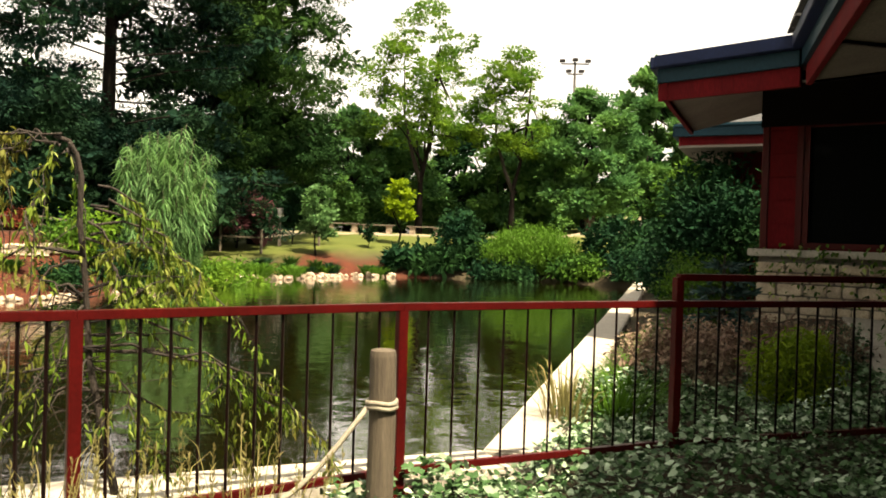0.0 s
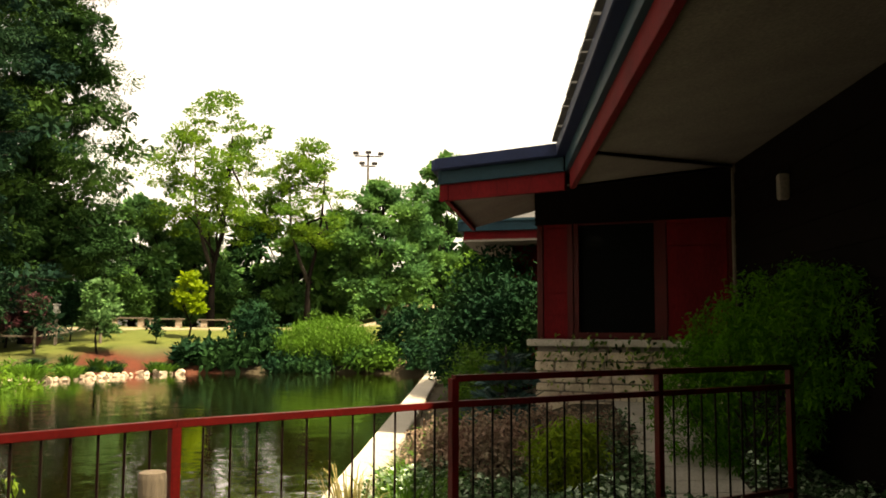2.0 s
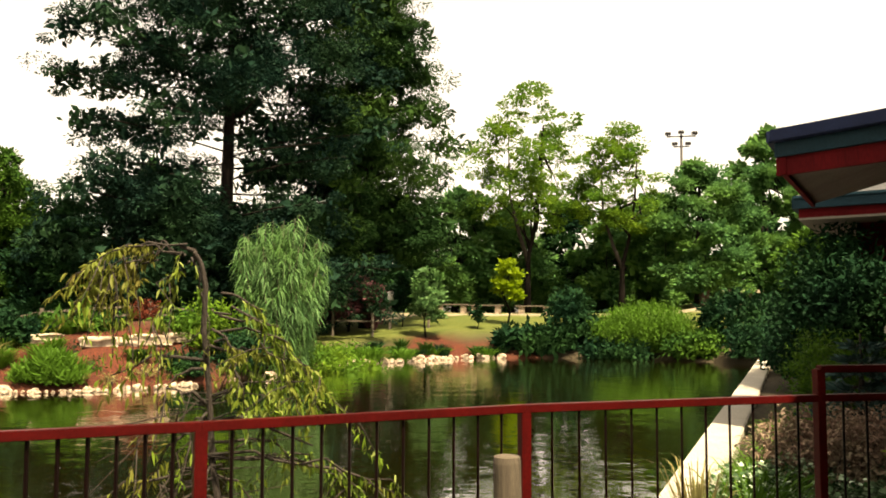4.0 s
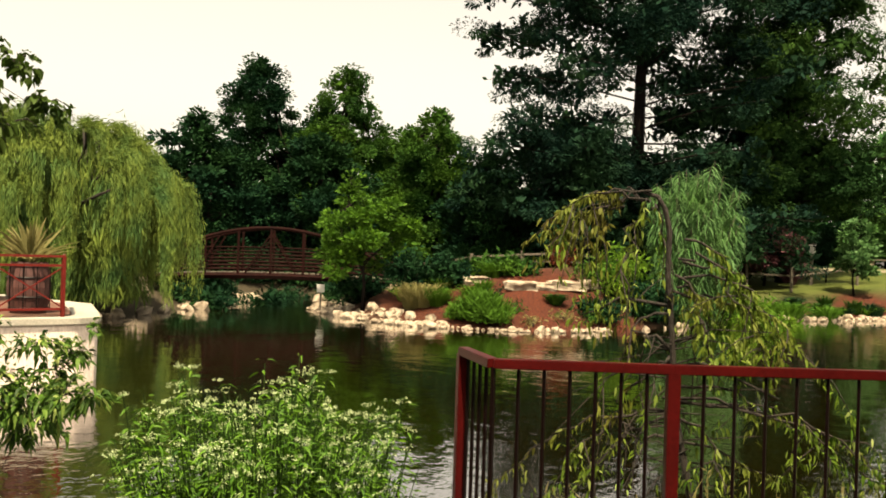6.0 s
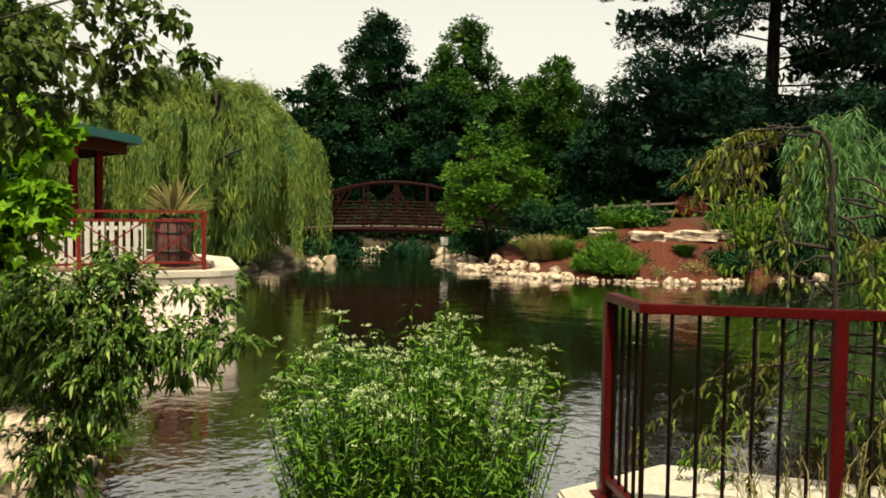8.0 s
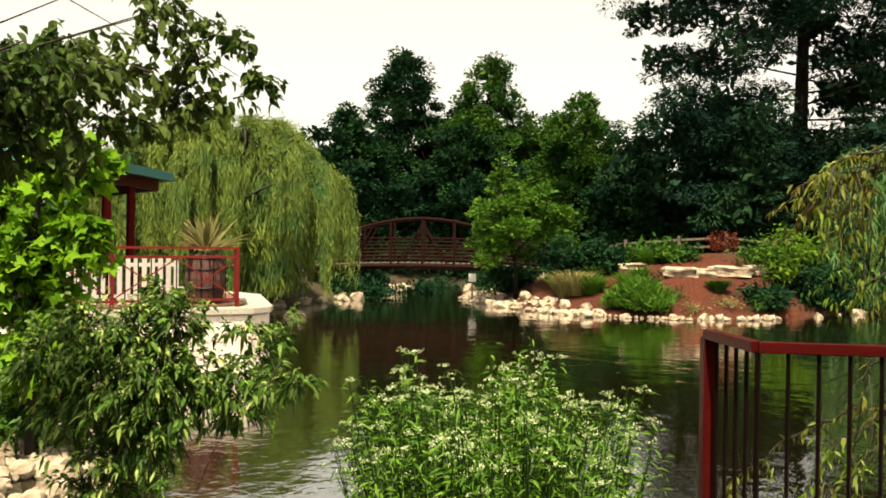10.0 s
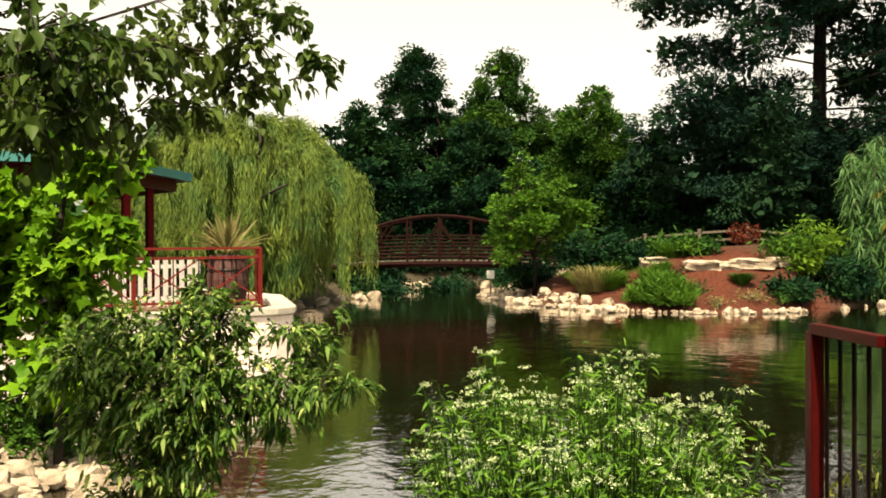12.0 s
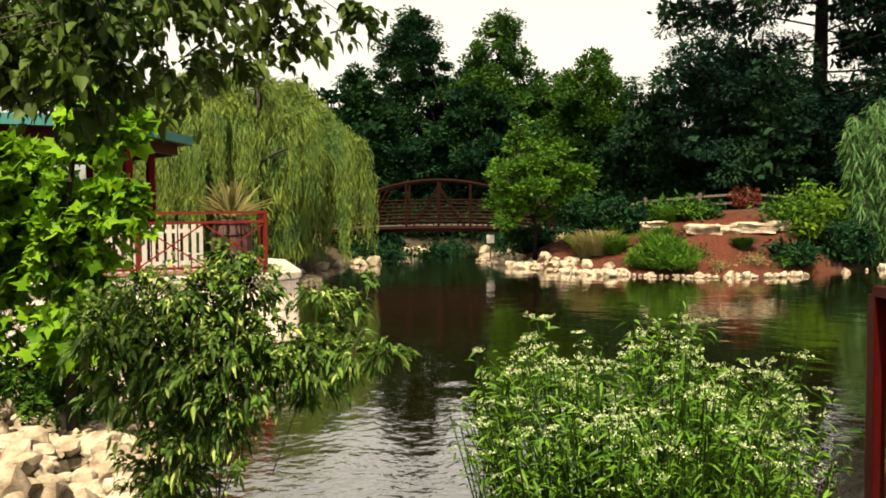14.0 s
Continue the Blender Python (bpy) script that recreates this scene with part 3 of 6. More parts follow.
# wooden post with a rope
wp = thing("rope_post", (-0.01, 4.94, 0), "weathered round timber post with a rope knotted round it", "post")
b = Build()
b.tube([(0, 0, -0.6), (0, 0, 0.1), (0.004, 0.003, 0.4), (0, 0, 0.70), (0.0, 0.0, 0.725), (0, 0, 0.73)], [0.064, 0.063, 0.062, 0.061, 0.058, 0.045], 18)
part("post", b, M_WOOD, wp, smooth=False)
b = Build()
for dz in (0.0, 0.022):
    b.tube([(0.066 * math.cos(a * 0.3142), 0.066 * math.sin(a * 0.3142), 0.47 + dz + 0.004 * math.sin(a)) for a in range(21)], 0.012, 6)
part("rope", b, M_ROPE, wp, "pale rope coil", smooth=True)
b = Build()
b.tube([(-0.06 - 0.62 * t, -0.03 - 0.42 * t, 0.47 - 0.44 * t - 0.14 * math.sin(3.1416 * t)) for t in np.linspace(0, 1, 12)], 0.012, 6)
part("rope", b, M_ROPE, wp, "pale slack rope", smooth=True)

# ---------- park building with deep eaves ----------
E_A, E_V, E_B = Vector((2.29, 11.63)), Vector((3.55, 10.42)), Vector((3.30, 14.9))
E_N = E_V + (Vector((2.60, 6.12)) - E_V) * 2.9                 # near end of the long eave, behind the camera
W_0, W_1 = Vector((3.80, 12.45)), Vector((5.95, 11.05))        # window wall of the bay
W_N = W_1 + (E_N - E_V) * 1.05                                        # end of the long shaded wall
Z_EAVE, Z_RED, Z_SOF, Z_SILL = 3.45, 3.14, 2.98, 1.20
Z_WT = 3.40                                                    # the soffit climbs from the eaves to the wall head


def v3(p, z):
    return Vector((p.x, p.y, z))


house = thing("park_building", (0, 0, 0), "low park building with deep eaves, red siding and stone base", "building")


def fascia(a, c, inward):
    """Blue gutter over a teal board over a set-back red board along an eave from a to c."""
    i3 = Vector((inward.x, inward.y, 0)).normalized()
    b = Build().beam(v3(a, 0) - i3 * 0.02, v3(c, 0) - i3 * 0.02, 0.13, 0.14, z=Z_EAVE - 0.07)
    part("gutter", b, M_GUTTER, house, "dark blue metal gutter", bevel=0.008)
    b = Build().beam(v3(a, 0) + i3 * 0.05, v3(c, 0) + i3 * 0.05, 0.06, Z_EAVE - 0.145 - Z_RED, z=(Z_EAVE - 0.145 + Z_RED) / 2)
    part("fascia_board", b, M_FASCIA, house, "dark teal fascia board", bevel=0.004)
    b = Build().beam(v3(a, 0) + i3 * 0.10, v3(c, 0) + i3 * 0.10, 0.06, Z_RED - Z_SOF + 0.05, z=(Z_RED + Z_SOF - 0.05) / 2)
    part("eave_board", b, M_SIDING, house, "red eave board", bevel=0.004)


fascia(E_A, E_V, Vector((0.5, 0.85)))
fascia(E_V, E_N, Vector((0.98, -0.2)))
fascia(E_B, E_A, Vector((0.95, -0.3)))

W_S = W_0 + Vector((0.9, 3.2))
sof_e = [v3(q, Z_SOF) for q in (E_B + Vector((.13, -.04)), E_A + Vector((.155, .06)), E_V + Vector((.146, .065)), E_N + Vector((.13, -.03)))]
sof_w = [v3(q, Z_WT) for q in (W_S, W_0, W_1, W_N)]
for k in range(3):
    low_ = [sof_e[k], sof_e[k + 1], sof_w[k + 1], sof_w[k]]
    up_ = [q + Vector((0, 0, 0.03)) for q in low_]
    part("soffit", Build().add(low_ + up_, [(3, 2, 1, 0), (4, 5, 6, 7), (0, 1, 5, 4), (1, 2, 6, 5), (2, 3, 7, 6), (3, 0, 4, 7)]), M_SOFFIT, house, "pale soffit boarding")
# roof: slopes rising from the eaves to a ridge
R0, R1 = v3(Vector((8.2, 13.6)), 3.8), v3(E_N + Vector((6.0, -1.2)), 3.8)
b = Build()
ea = [v3(q, Z_EAVE + 0.01) for q in (E_B, E_A, E_V, E_N)]
b.add([ea[0], ea[1], ea[2], ea[3], R0, R1, Vector((11, 15.5, 3.46)), Vector((13, 8, 3.46))], [(1, 2, 4), (2, 3, 5, 4), (0, 1, 4), (6, 0, 4), (7, 6, 4, 5)])
part("roof", b, M_SHINGLE, house, "dark shingle roof")
# shingle butts along the long eave
for k in range(46):
    a = v3(E_V.lerp(E_N, (k + 0.02) / 46), Z_EAVE + 0.03)
    c = v3(E_V.lerp(E_N, (k + 0.94) / 46), Z_EAVE + 0.03)
    part("shingle", Build().beam(a, c, 0.26, 0.02 + 0.012 * (k % 3), z=0.004 * (k % 2)), M_SHINGLE, house)

# soffit ribs running out from the wall to the eave
for a, c in ((W_1, E_V), (W_0.lerp(W_1, 0.5), E_A.lerp(E_V, 0.62)), (W_1, E_V + (E_N - E_V) * 0.16), (W_0, E_A), (W_0.lerp(W_1, 0.15), E_A.lerp(E_V, 0.12))):
    q = a.lerp(c, 0.93)
    part("soffit_rib", Build().beam(v3(a, Z_WT - 0.022), v3(q, Z_WT + (Z_SOF - Z_WT) * 0.93 - 0.030), 0.06, 0.03), M_BAR, house, "dark batten")


def on_wall(a, c, s0, s1, z0, z1, out0, out1):
    """A box on the wall from a to c: s along it in metres, out the distance before its face."""
    d = (c - a).normalized()
    nrm = Vector((d.y, -d.x))
    pts = [a + d * s + nrm * o for s, o in ((s0, out0), (s1, out0), (s1, out1), (s0, out1))]
    return Build().prism([tuple(q) for q in pts], z0, z1)


LW = (W_1 - W_0).length
WIN0, WIN1 = 0.52, 1.62
part("wall", on_wall(W_0, W_1, 0.0, WIN0 - 0.06, Z_SILL, Z_WT, -0.16, 0), M_SIDING, house, "red timber siding")
part("wall", on_wall(W_0, W_1, WIN1 + 0.06, LW, Z_SILL, Z_WT, -0.16, 0), M_SIDING, house, "red timber siding")
part("wall", on_wall(W_0, W_1, WIN0 - 0.06, WIN1 + 0.06, 2.79, Z_WT, -0.16, 0), M_SIDING, house, "red timber siding")
for k in range(6):                                             # boards on the narrow panel and the wide one
    z = Z_SILL + 0.03 + k * 0.295
    part("board", on_wall(W_0, W_1, 0.09, WIN0 - 0.10, z, z + 0.28, 0.002, 0.018), M_SIDING, house, bevel=0.004)
    part("board", on_wall(W_0, W_1, WIN1 + 0.10, LW - 0.09, z, z + 0.28, 0.002, 0.018), M_SIDING, house, bevel=0.004)
part("frieze", on_wall(W_0, W_1, -0.02, LW, 2.74, Z_WT, 0.036, 0.06), M_SHADEWOOD, house, "dark frieze board below the soffit")
for s in (0.0, WIN0 - 0.10, WIN1 + 0.03, LW - 0.07):
    part("trim", on_wall(W_0, W_1, s, s + 0.08, Z_SILL, Z_WT, 0.0, 0.035), M_RED, house, "red upright trim", bevel=0.004)
win = part("window", on_wall(W_0, W_1, WIN0, WIN1, Z_SILL + 0.02, Z_SILL + 0.09, -0.12, 0.02), M_RED, house, "tall dark window", bevel=0.004)
part("frame", on_wall(W_0, W_1, WIN0, WIN1, 2.72, 2.79, -0.12, 0.02), M_RED, win)
part("frame", on_wall(W_0, W_1, WIN0 - 0.03, WIN0 + 0.05, Z_SILL + 0.02, 2.79, -0.12, 0.015), M_RED, win)
part("frame", on_wall(W_0, W_1, WIN1 - 0.05, WIN1 + 0.03, Z_SILL + 0.02, 2.79, -0.12, 0.015), M_RED, win)
M_GLASS = bpy.data.materials.new("dark_glass")
M_GLASS.use_nodes = True
p = M_GLASS.node_tree.nodes["Principled BSDF"]
p.inputs["Base Color"].default_value, p.inputs["Roughness"].default_value, p.inputs["IOR"].default_value = (0.003, 0.0035, 0.0035, 1), 0.04, 1.2
p.inputs["Specular IOR Level"].default_value = 0.1
part("pane", on_wall(W_0, W_1, WIN0 + 0.05, WIN1 - 0.05, Z_SILL + 0.09, 2.72, -0.06, -0.05), M_GLASS, win, "dark reflecting pane")
# stone base with a pale cap
part("sill", on_wall(W_0, W_1, -0.12, LW + 0.02, Z_SILL - 0.09, Z_SILL, -0.2, 0.14), M_CONC, house, "pale stone cap", bevel=0.01)
base = part("stone_base", on_wall(W_0, W_1, 0, LW, -0.6, Z_SILL - 0.09, -0.2, 0.03), M_MORTAR, house, "mortared rubble stone base")
rng = random.Random(5)
z = -0.1
while z < Z_SILL - 0.16:
    h, s = rng.uniform(0.11, 0.19), -0.02
    h = min(h, Z_SILL - 0.10 - z)
    while s < LW - 0.05:
        w = rng.uniform(0.16, 0.42)
        part("stone", on_wall(W_0, W_1, s, min(s + w, LW) - 0.018, z, z + h - 0.018, 0.0, 0.05 + rng.uniform(0, 0.035)), M_STONE, base, bevel=0.012)
        s += w
    z += h
# side of the bay, long wall whose deep shade is put into its board colour
part("wall", on_wall(W_S, W_0, 0, 3.3, -0.6, Z_WT, -0.2, -0.002), M_SIDING, house, "red timber siding")
part("wall", on_wall(W_1, W_N, 0.0, (W_N - W_1).length, -0.6, Z_WT, -0.2, 0), M_SHADEWOOD, house, "timber of the long wall, coloured near black for its shade")
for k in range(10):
    part("board", on_wall(W_1, W_N, 0.1, (W_N - W_1).length, 0.2 + k * 0.31, 0.2 + k * 0.31 + 0.29, 0.002, 0.018), M_SHADEWOOD, house, bevel=0.004)
part("trim", on_wall(W_1, W_N, 0.02, 0.10, 0.0, Z_WT, 0.0, 0.04), M_TIMBER, house, "weathered corner trim")
d = (W_N - W_1).normalized()
lamp = part("wall_box", on_wall(W_1, W_N, 2.02, 2.14, 2.66, 2.92, 0.02, 0.12), M_SOFFIT, house, "pale box high on the wall", bevel=0.01)
part("wall", Build().prism([(W_N.x, W_N.y), (W_N.x + 8, W_N.y - 1.6), (W_N.x + 8, W_N.y - 1.4), (W_N.x, W_N.y + 0.2)], -0.6, Z_WT), M_SIDING, house)
# End wall out of view, added to keep light from under the eaves.
part("wall", Build().prism([(1.3, -3.0), (W_N.x, -3.0), (W_N.x, -2.8), (1.3, -2.8)], -0.6, Z_WT), M_SHADEWOOD, house, "unseen end wall behind the camera, added to block light")
part("back_wall", Build().prism([(4.9, 15.6), (5.0, 15.6), (12.0, 15.5), (12.0, 15.7)], -0.6, Z_SOF), M_SIDING, house)

# second wing farther along the pond
wing = thing("building_wing", (0, 0, 0), "farther wing of the park building with blue eaves", "building")
w0, w1, w2 = Vector((3.64, 17.53)), Vector((6.6, 16.1)), Vector((4.7, 21.0))
b = Build()
b.beam(v3(w0, 3.30), v3(w1, 3.30), 0.08, 0.20)
b.beam(v3(w0, 3.30), v3(w2, 3.30), 0.08, 0.20)
b.beam(v3(w0, 3.40), v3(w1, 3.40), 0.16, 0.05)
part("gutter", b, M_FASCIA, wing, "slate blue metal gutter", bevel=0.005)
b = Build()
b.beam(v3(w0, 3.12) + Vector((0.1, 0.08, 0)), v3(w1, 3.12) + Vector((0, 0.08, 0)), 0.05, 0.16)
part("fascia_board", b, M_SIDING, wing, "red fascia board")
part("soffit", Build().prism([(w0.x + .08, w0.y + .05), (w1.x, w1.y + .05), (10, 18), (9, 22), (w2.x + .1, w2.y)], 3.0, 3.04), M_SOFFIT, wing)
part("roof", Build().add([v3(w0, 3.43), v3(w1, 3.43), Vector((8.5, 19.5, 4.7)), v3(w2, 3.43), Vector((10, 22, 3.4))], [(0, 1, 2), (3, 0, 2), (4, 3, 2)]), M_SHINGLE, wing)
part("wall", Build().prism([(4.85, 18.2), (8, 16.8), (9, 21), (5.8, 21.5)], -0.6, 3.0), M_SIDING, wing, "red siding")


# ---------- rocks ----------
def rock_mesh(seed, flat=0.7):
    """A faceted boulder about one metre across."""
    bm = bmesh.new()
    bmesh.ops.create_icosphere(bm, subdivisions=2, radius=0.5)
    rg = random.Random(seed)
    cuts = [(Vector((rg.gauss(0, 1), rg.gauss(0, 1), rg.gauss(0, 0.8))).normalized(), rg.uniform(0.22, 0.38)) for _ in range(13)]
    for v in bm.verts:
        for nrm, d in cuts:
            k = v.co.dot(nrm) - d
            if k > 0:
                v.co -= nrm * k * 0.9
        v.co *= 1 + 0.12 * noise.noise(v.co * 4 + Vector((seed, 0, 0)))
        v.co.z *= flat
    me = bpy.data.meshes.new("rock")
    bm.to_mesh(me)
    bm.free()
    me.materials.append(M_ROCK)
    return me


ROCKS = [rock_mesh(i, 0.62 + 0.05 * (i % 4)) for i in range(8)]


def rock(x, y, z, s, rg, label, group, sx=1.0, tilt=0.25, low=1.0):
    ob = new("rock", ROCKS[rg.randrange(8)])
    z -= rg.uniform(0, .12) * s
    ob.matrix_world = Matrix.LocRotScale((x, y, z), Euler((rg.uniform(-tilt, tilt), rg.uniform(-tilt, tilt), rg.uniform(0, 6.28))), (s * sx, s * rg.uniform(0.7, 1.0), s * low * rg.uniform(0.65, 1.0)))
    return tagged(ob, label, "rock", group)


def shore_rocks(path, count, size, seed, rows=2, group="rocks along the pond", label="pale limestone rock at the water's edge", joined=False):
    rg = random.Random(seed)
    far_v, far_f, base = [], [], 0
    P = [Vector(q) for q in path]
    lens = [(P[i + 1] - P[i]).length for i in range(len(P) - 1)]
    for k in range(count):
        t = rg.random() * sum(lens)
        i = 0
        while t > lens[i] and i < len(lens) - 1:
            t -= lens[i]
            i += 1
        q = P[i].lerp(P[i + 1], min(1, t / lens[i]))
        d = (P[i + 1] - P[i]).normalized()
        row = rg.randrange(rows)
        q = q + Vector((d.y, -d.x)) * (row * size * 0.75 + rg.uniform(-0.2, 0.3) * size)
        s = size * rg.choice((0.5, 0.7, 0.8, 1.0, 1.35))
        z = max(WATER + 0.02, gz(q.x, q.y)) + 0.1 * s
        if not joined:
            rock(q.x, q.y, z, s, rg, label, group)
            continue
        me = ROCKS[rg.randrange(8)]
        m = Matrix.LocRotScale((q.x, q.y, z), Euler((rg.uniform(-.25, .25), rg.uniform(-.25, .25), rg.uniform(0, 6.28))), (s, s * rg.uniform(.7, 1), s * rg.uniform(.65, 1)))
        far_v += [tuple(m @ v.co) for v in me.vertices]
        far_f += [tuple(i + base for i in p.vertices) for p in me.polygons]
        base += len(me.vertices)
    if joined:                                               # too small to pick apart
        me = bpy.data.meshes.new("rock_scatter")
        me.from_pydata(far_v, [], far_f)
        solid("rock_scatter", me, M_ROCK, "scattered small limestone rocks along the bank", "rocks", kind="stuff")


shore_rocks([(-15.0, 20.9), (-17.0, 21.0), (-18.6, 21.6), (-20.9, 22.4), (-22.6, 23.6)], 120, 0.42, 3, 4)
shore_rocks([(-15.0, 20.9), (-17.0, 21.0), (-18.6, 21.6), (-20.9, 22.4), (-22.6, 23.6)], 90, 0.26, 33, 4, joined=True)
shore_rocks([(-11.2, 24.6), (-11.7, 23.6), (-13.2, 21.9), (-15.2, 21.0)], 64, 0.3, 4, 2)
shore_rocks([(-4.6, 41.6), (-5.9, 41.3), (-7.9, 38.4), (-9.4, 35.6)], 56, 0.46, 5, 2)
shore_rocks([(-8.4, 37.2), (-9.0, 36.0), (-10.0, 33.0), (-10.5, 30.0)], 44, 0.5, 6, 2, joined=True)
shore_rocks([(-10.6, 29.5), (-10.9, 26.0)], 8, 0.4, 10, 1)
shore_rocks([(-27.5, 25.6), (-25.6, 22.6), (-23.6, 18.6), (-22.4, 15.2)], 34, 0.6, 7, 2, joined=True)
shore_rocks([(-24.2, 25.4), (-26.0, 27.8)], 12, 0.75, 8, 3)
shore_rocks([(-9.3, 4.5), (-6.6, 3.7), (-4.6, 2.9), (-3.4, 3.1)], 95, 0.34, 9, 5)
shore_rocks([(-9.6, 4.4), (-6.6, 3.6), (-4.6, 2.8)], 150, 0.24, 19, 7, joined=True)
rg = random.Random(12)
for k in range(26):
    x, y = -5.75 + 0.75 * math.cos(k * 2.4) * math.sqrt((k + .5) / 26), 2.4 + 0.5 * math.sin(k * 2.4) * math.sqrt((k + .5) / 26)
    rock(x, y, gz(x, y) + 0.05, rg.choice((.2, .26, .32, .4)), rg, "pale limestone rock heaped on the near bank", "heaped bank rocks")


def slab_mesh(seed):
    """A split limestone slab with broken edges, about one metre long."""
    bm = bmesh.new()
    bmesh.ops.create_cube(bm, size=1.0)
    bmesh.ops.subdivide_edges(bm, edges=bm.edges[:], cuts=4, use_grid_fill=True)
    for v in bm.verts:
        w = noise.noise_vector(v.co * 1.7 + Vector((seed * 3.1, 0, 0)))
        f = noise.noise_vector(v.co * 6 + Vector((0, seed * 2.3, 0)))
        rim = max(abs(v.co.x), abs(v.co.y)) * 2
        v.co = Vector((v.co.x, v.co.y * 0.62, v.co.z * (0.34 - 0.08 * rim ** 4))) + Vector((w.x * .16, w.y * .13, w.z * .05)) + f * 0.03
    me = bpy.data.meshes.new("slab")
    bm.to_mesh(me)
    bm.free()
    me.materials.append(M_ROCK)
    return me


for k, (x, y, s, turn) in enumerate(((-16.2, 24.75, .75, .5), (-14.55, 24.85, .98, .75), (-14.12, 25.45, .85, .95), (-13.72, 26.35, 1.35, 1.05), (-13.25, 27.5, 1.15, 1.1), (-12.8, 28.5, 1.0, 1.15))):
    ob = new("slab", slab_mesh(k))
    ob.matrix_world = Matrix.LocRotScale((x, y, gz(x, y) + 0.05), Euler((rg.uniform(-.06, .06), rg.uniform(-.06, .06), turn)), (s, s * .8, 1.0))
    tagged(ob, "large pale limestone slab set in the mulch bed", "rock", "limestone slabs")
for x, y, s in ((-26.0, 26.6, 1.5), (-24.9, 26.4, 1.1), (-27.6, 24.6, 1.2)):
    rock(x, y, gz(x, y) + 0.10, s, rg, "large pale limestone slab by the footbridge", "boulders at the footbridge", 1.25, 0.1)

stake = thing("sign", (-21.45, 22.85, gz(-21.45, 22.85)), "small blank white sign on a stake by the footbridge", "sign")
part("stake", Build().box(-.03, .03, -.03, .03, -.2, 1.0), M_TIMBER, stake)
part("board", Build().box(-.13, .13, -.05, -.03, .8, 1.08), M_WHITE, stake, bevel=0.005)
stake.rotation_euler = (0, 0, .75)

# ---------- arched footbridge ----------
bridge = thing("footbridge", (-24.35, 23.2, 0), "rust-brown steel footbridge with bowed top rails", "bridge")
ang = math.atan2(3.71, 3.82)
bridge.rotation_euler = (0, 0, ang)
HALF = 4.6


def deck_z(x):
    return 0.30 + 0.16 * (1 - (x / HALF) ** 2)


def arch_z(x):
    return 0.55 + 1.55 * (1 - (x / HALF) ** 2)


for side in (-0.85, 0.85):
    b = Build()
    b.tube([(x, side, arch_z(x)) for x in np.linspace(-HALF, HALF, 17)], 0.06, 6)
    part("top_chord", b, M_BRIDGE, bridge, "bowed top chord", smooth=True)
    xs = np.linspace(-HALF, HALF, 13)
    b = Build().tube([(x, side, deck_z(x) - 0.1) for x in xs], 0.11, 4)
    part("edge_beam", b, M_BRIDGE, bridge)
    for x in np.linspace(-HALF, HALF, 9):
        part("upright", Build().box(x - .04, x + .04, side - .04, side + .04, deck_z(x) - 0.1, max(arch_z(x), 1.25)), M_BRIDGE, bridge)
    for k in range(7):
        b = Build().tube([(x, side + .05, deck_z(x) + 0.14 + k * 0.13) for x in xs], 0.03, 4)
        part("rail_bar", b, M_BRIDGE, bridge)
    for x0, x1 in ((-2.6, -1.75), (1.75, 2.6), (-0.9, 0.0), (0.9, 0.0)):
        part("brace", Build().beam((x0, side, deck_z(x0)), (x1, side, min(arch_z(x1), 1.9)), 0.05, 0.05), M_BRIDGE, bridge)
for k in range(40):
    x = -HALF + (k + 0.5) * 2 * HALF / 40
    part("deck_plank", Build().box(x - .08, x + .08, -0.82, 0.82, deck_z(x) - 0.03, deck_z(x) + 0.02), M_TIMBER, bridge)
for sx in (-HALF, HALF):
    part("abutment", Build().box(sx - 0.4, sx + 0.4, -1.1, 1.1, -1.5, 0.2), M_ROCK, bridge, "stone abutment", bevel=0.05)

# ---------- terrace with pavilion across the water ----------
terrace = [(-12.5, 8.85), (-12.2, 8.62), (-12.1, 8.25), (-12.75, 6.0), (-13.6, 3.0), (-22, 3.0), (-21, 10.2), (-15.0, 10.2)]
solid("terrace", Build().prism(terrace, -1.6, 0.10), M_WALL, "pale rendered terrace wall standing in the pond", "terrace", kind="structure", bevel=0.02)
cen = Vector((-16, 7))
cap = [tuple(Vector(q) + (Vector(q) - cen).normalized() * 0.06) for q in terrace]
solid("terrace_cap", Build().prism(cap, 0.104, 0.20), M_CONC, "pale concrete cap of the terrace wall", "cap", kind="structure", bevel=0.012)
floor_poly = [tuple(Vector(q) + (cen - Vector(q)).normalized() * 0.45) for q in terrace]
solid("terrace_floor", Build().prism(floor_poly, 0.2, 0.215), M_TERRA, "terracotta paving of the terrace", "paving", kind="structure")

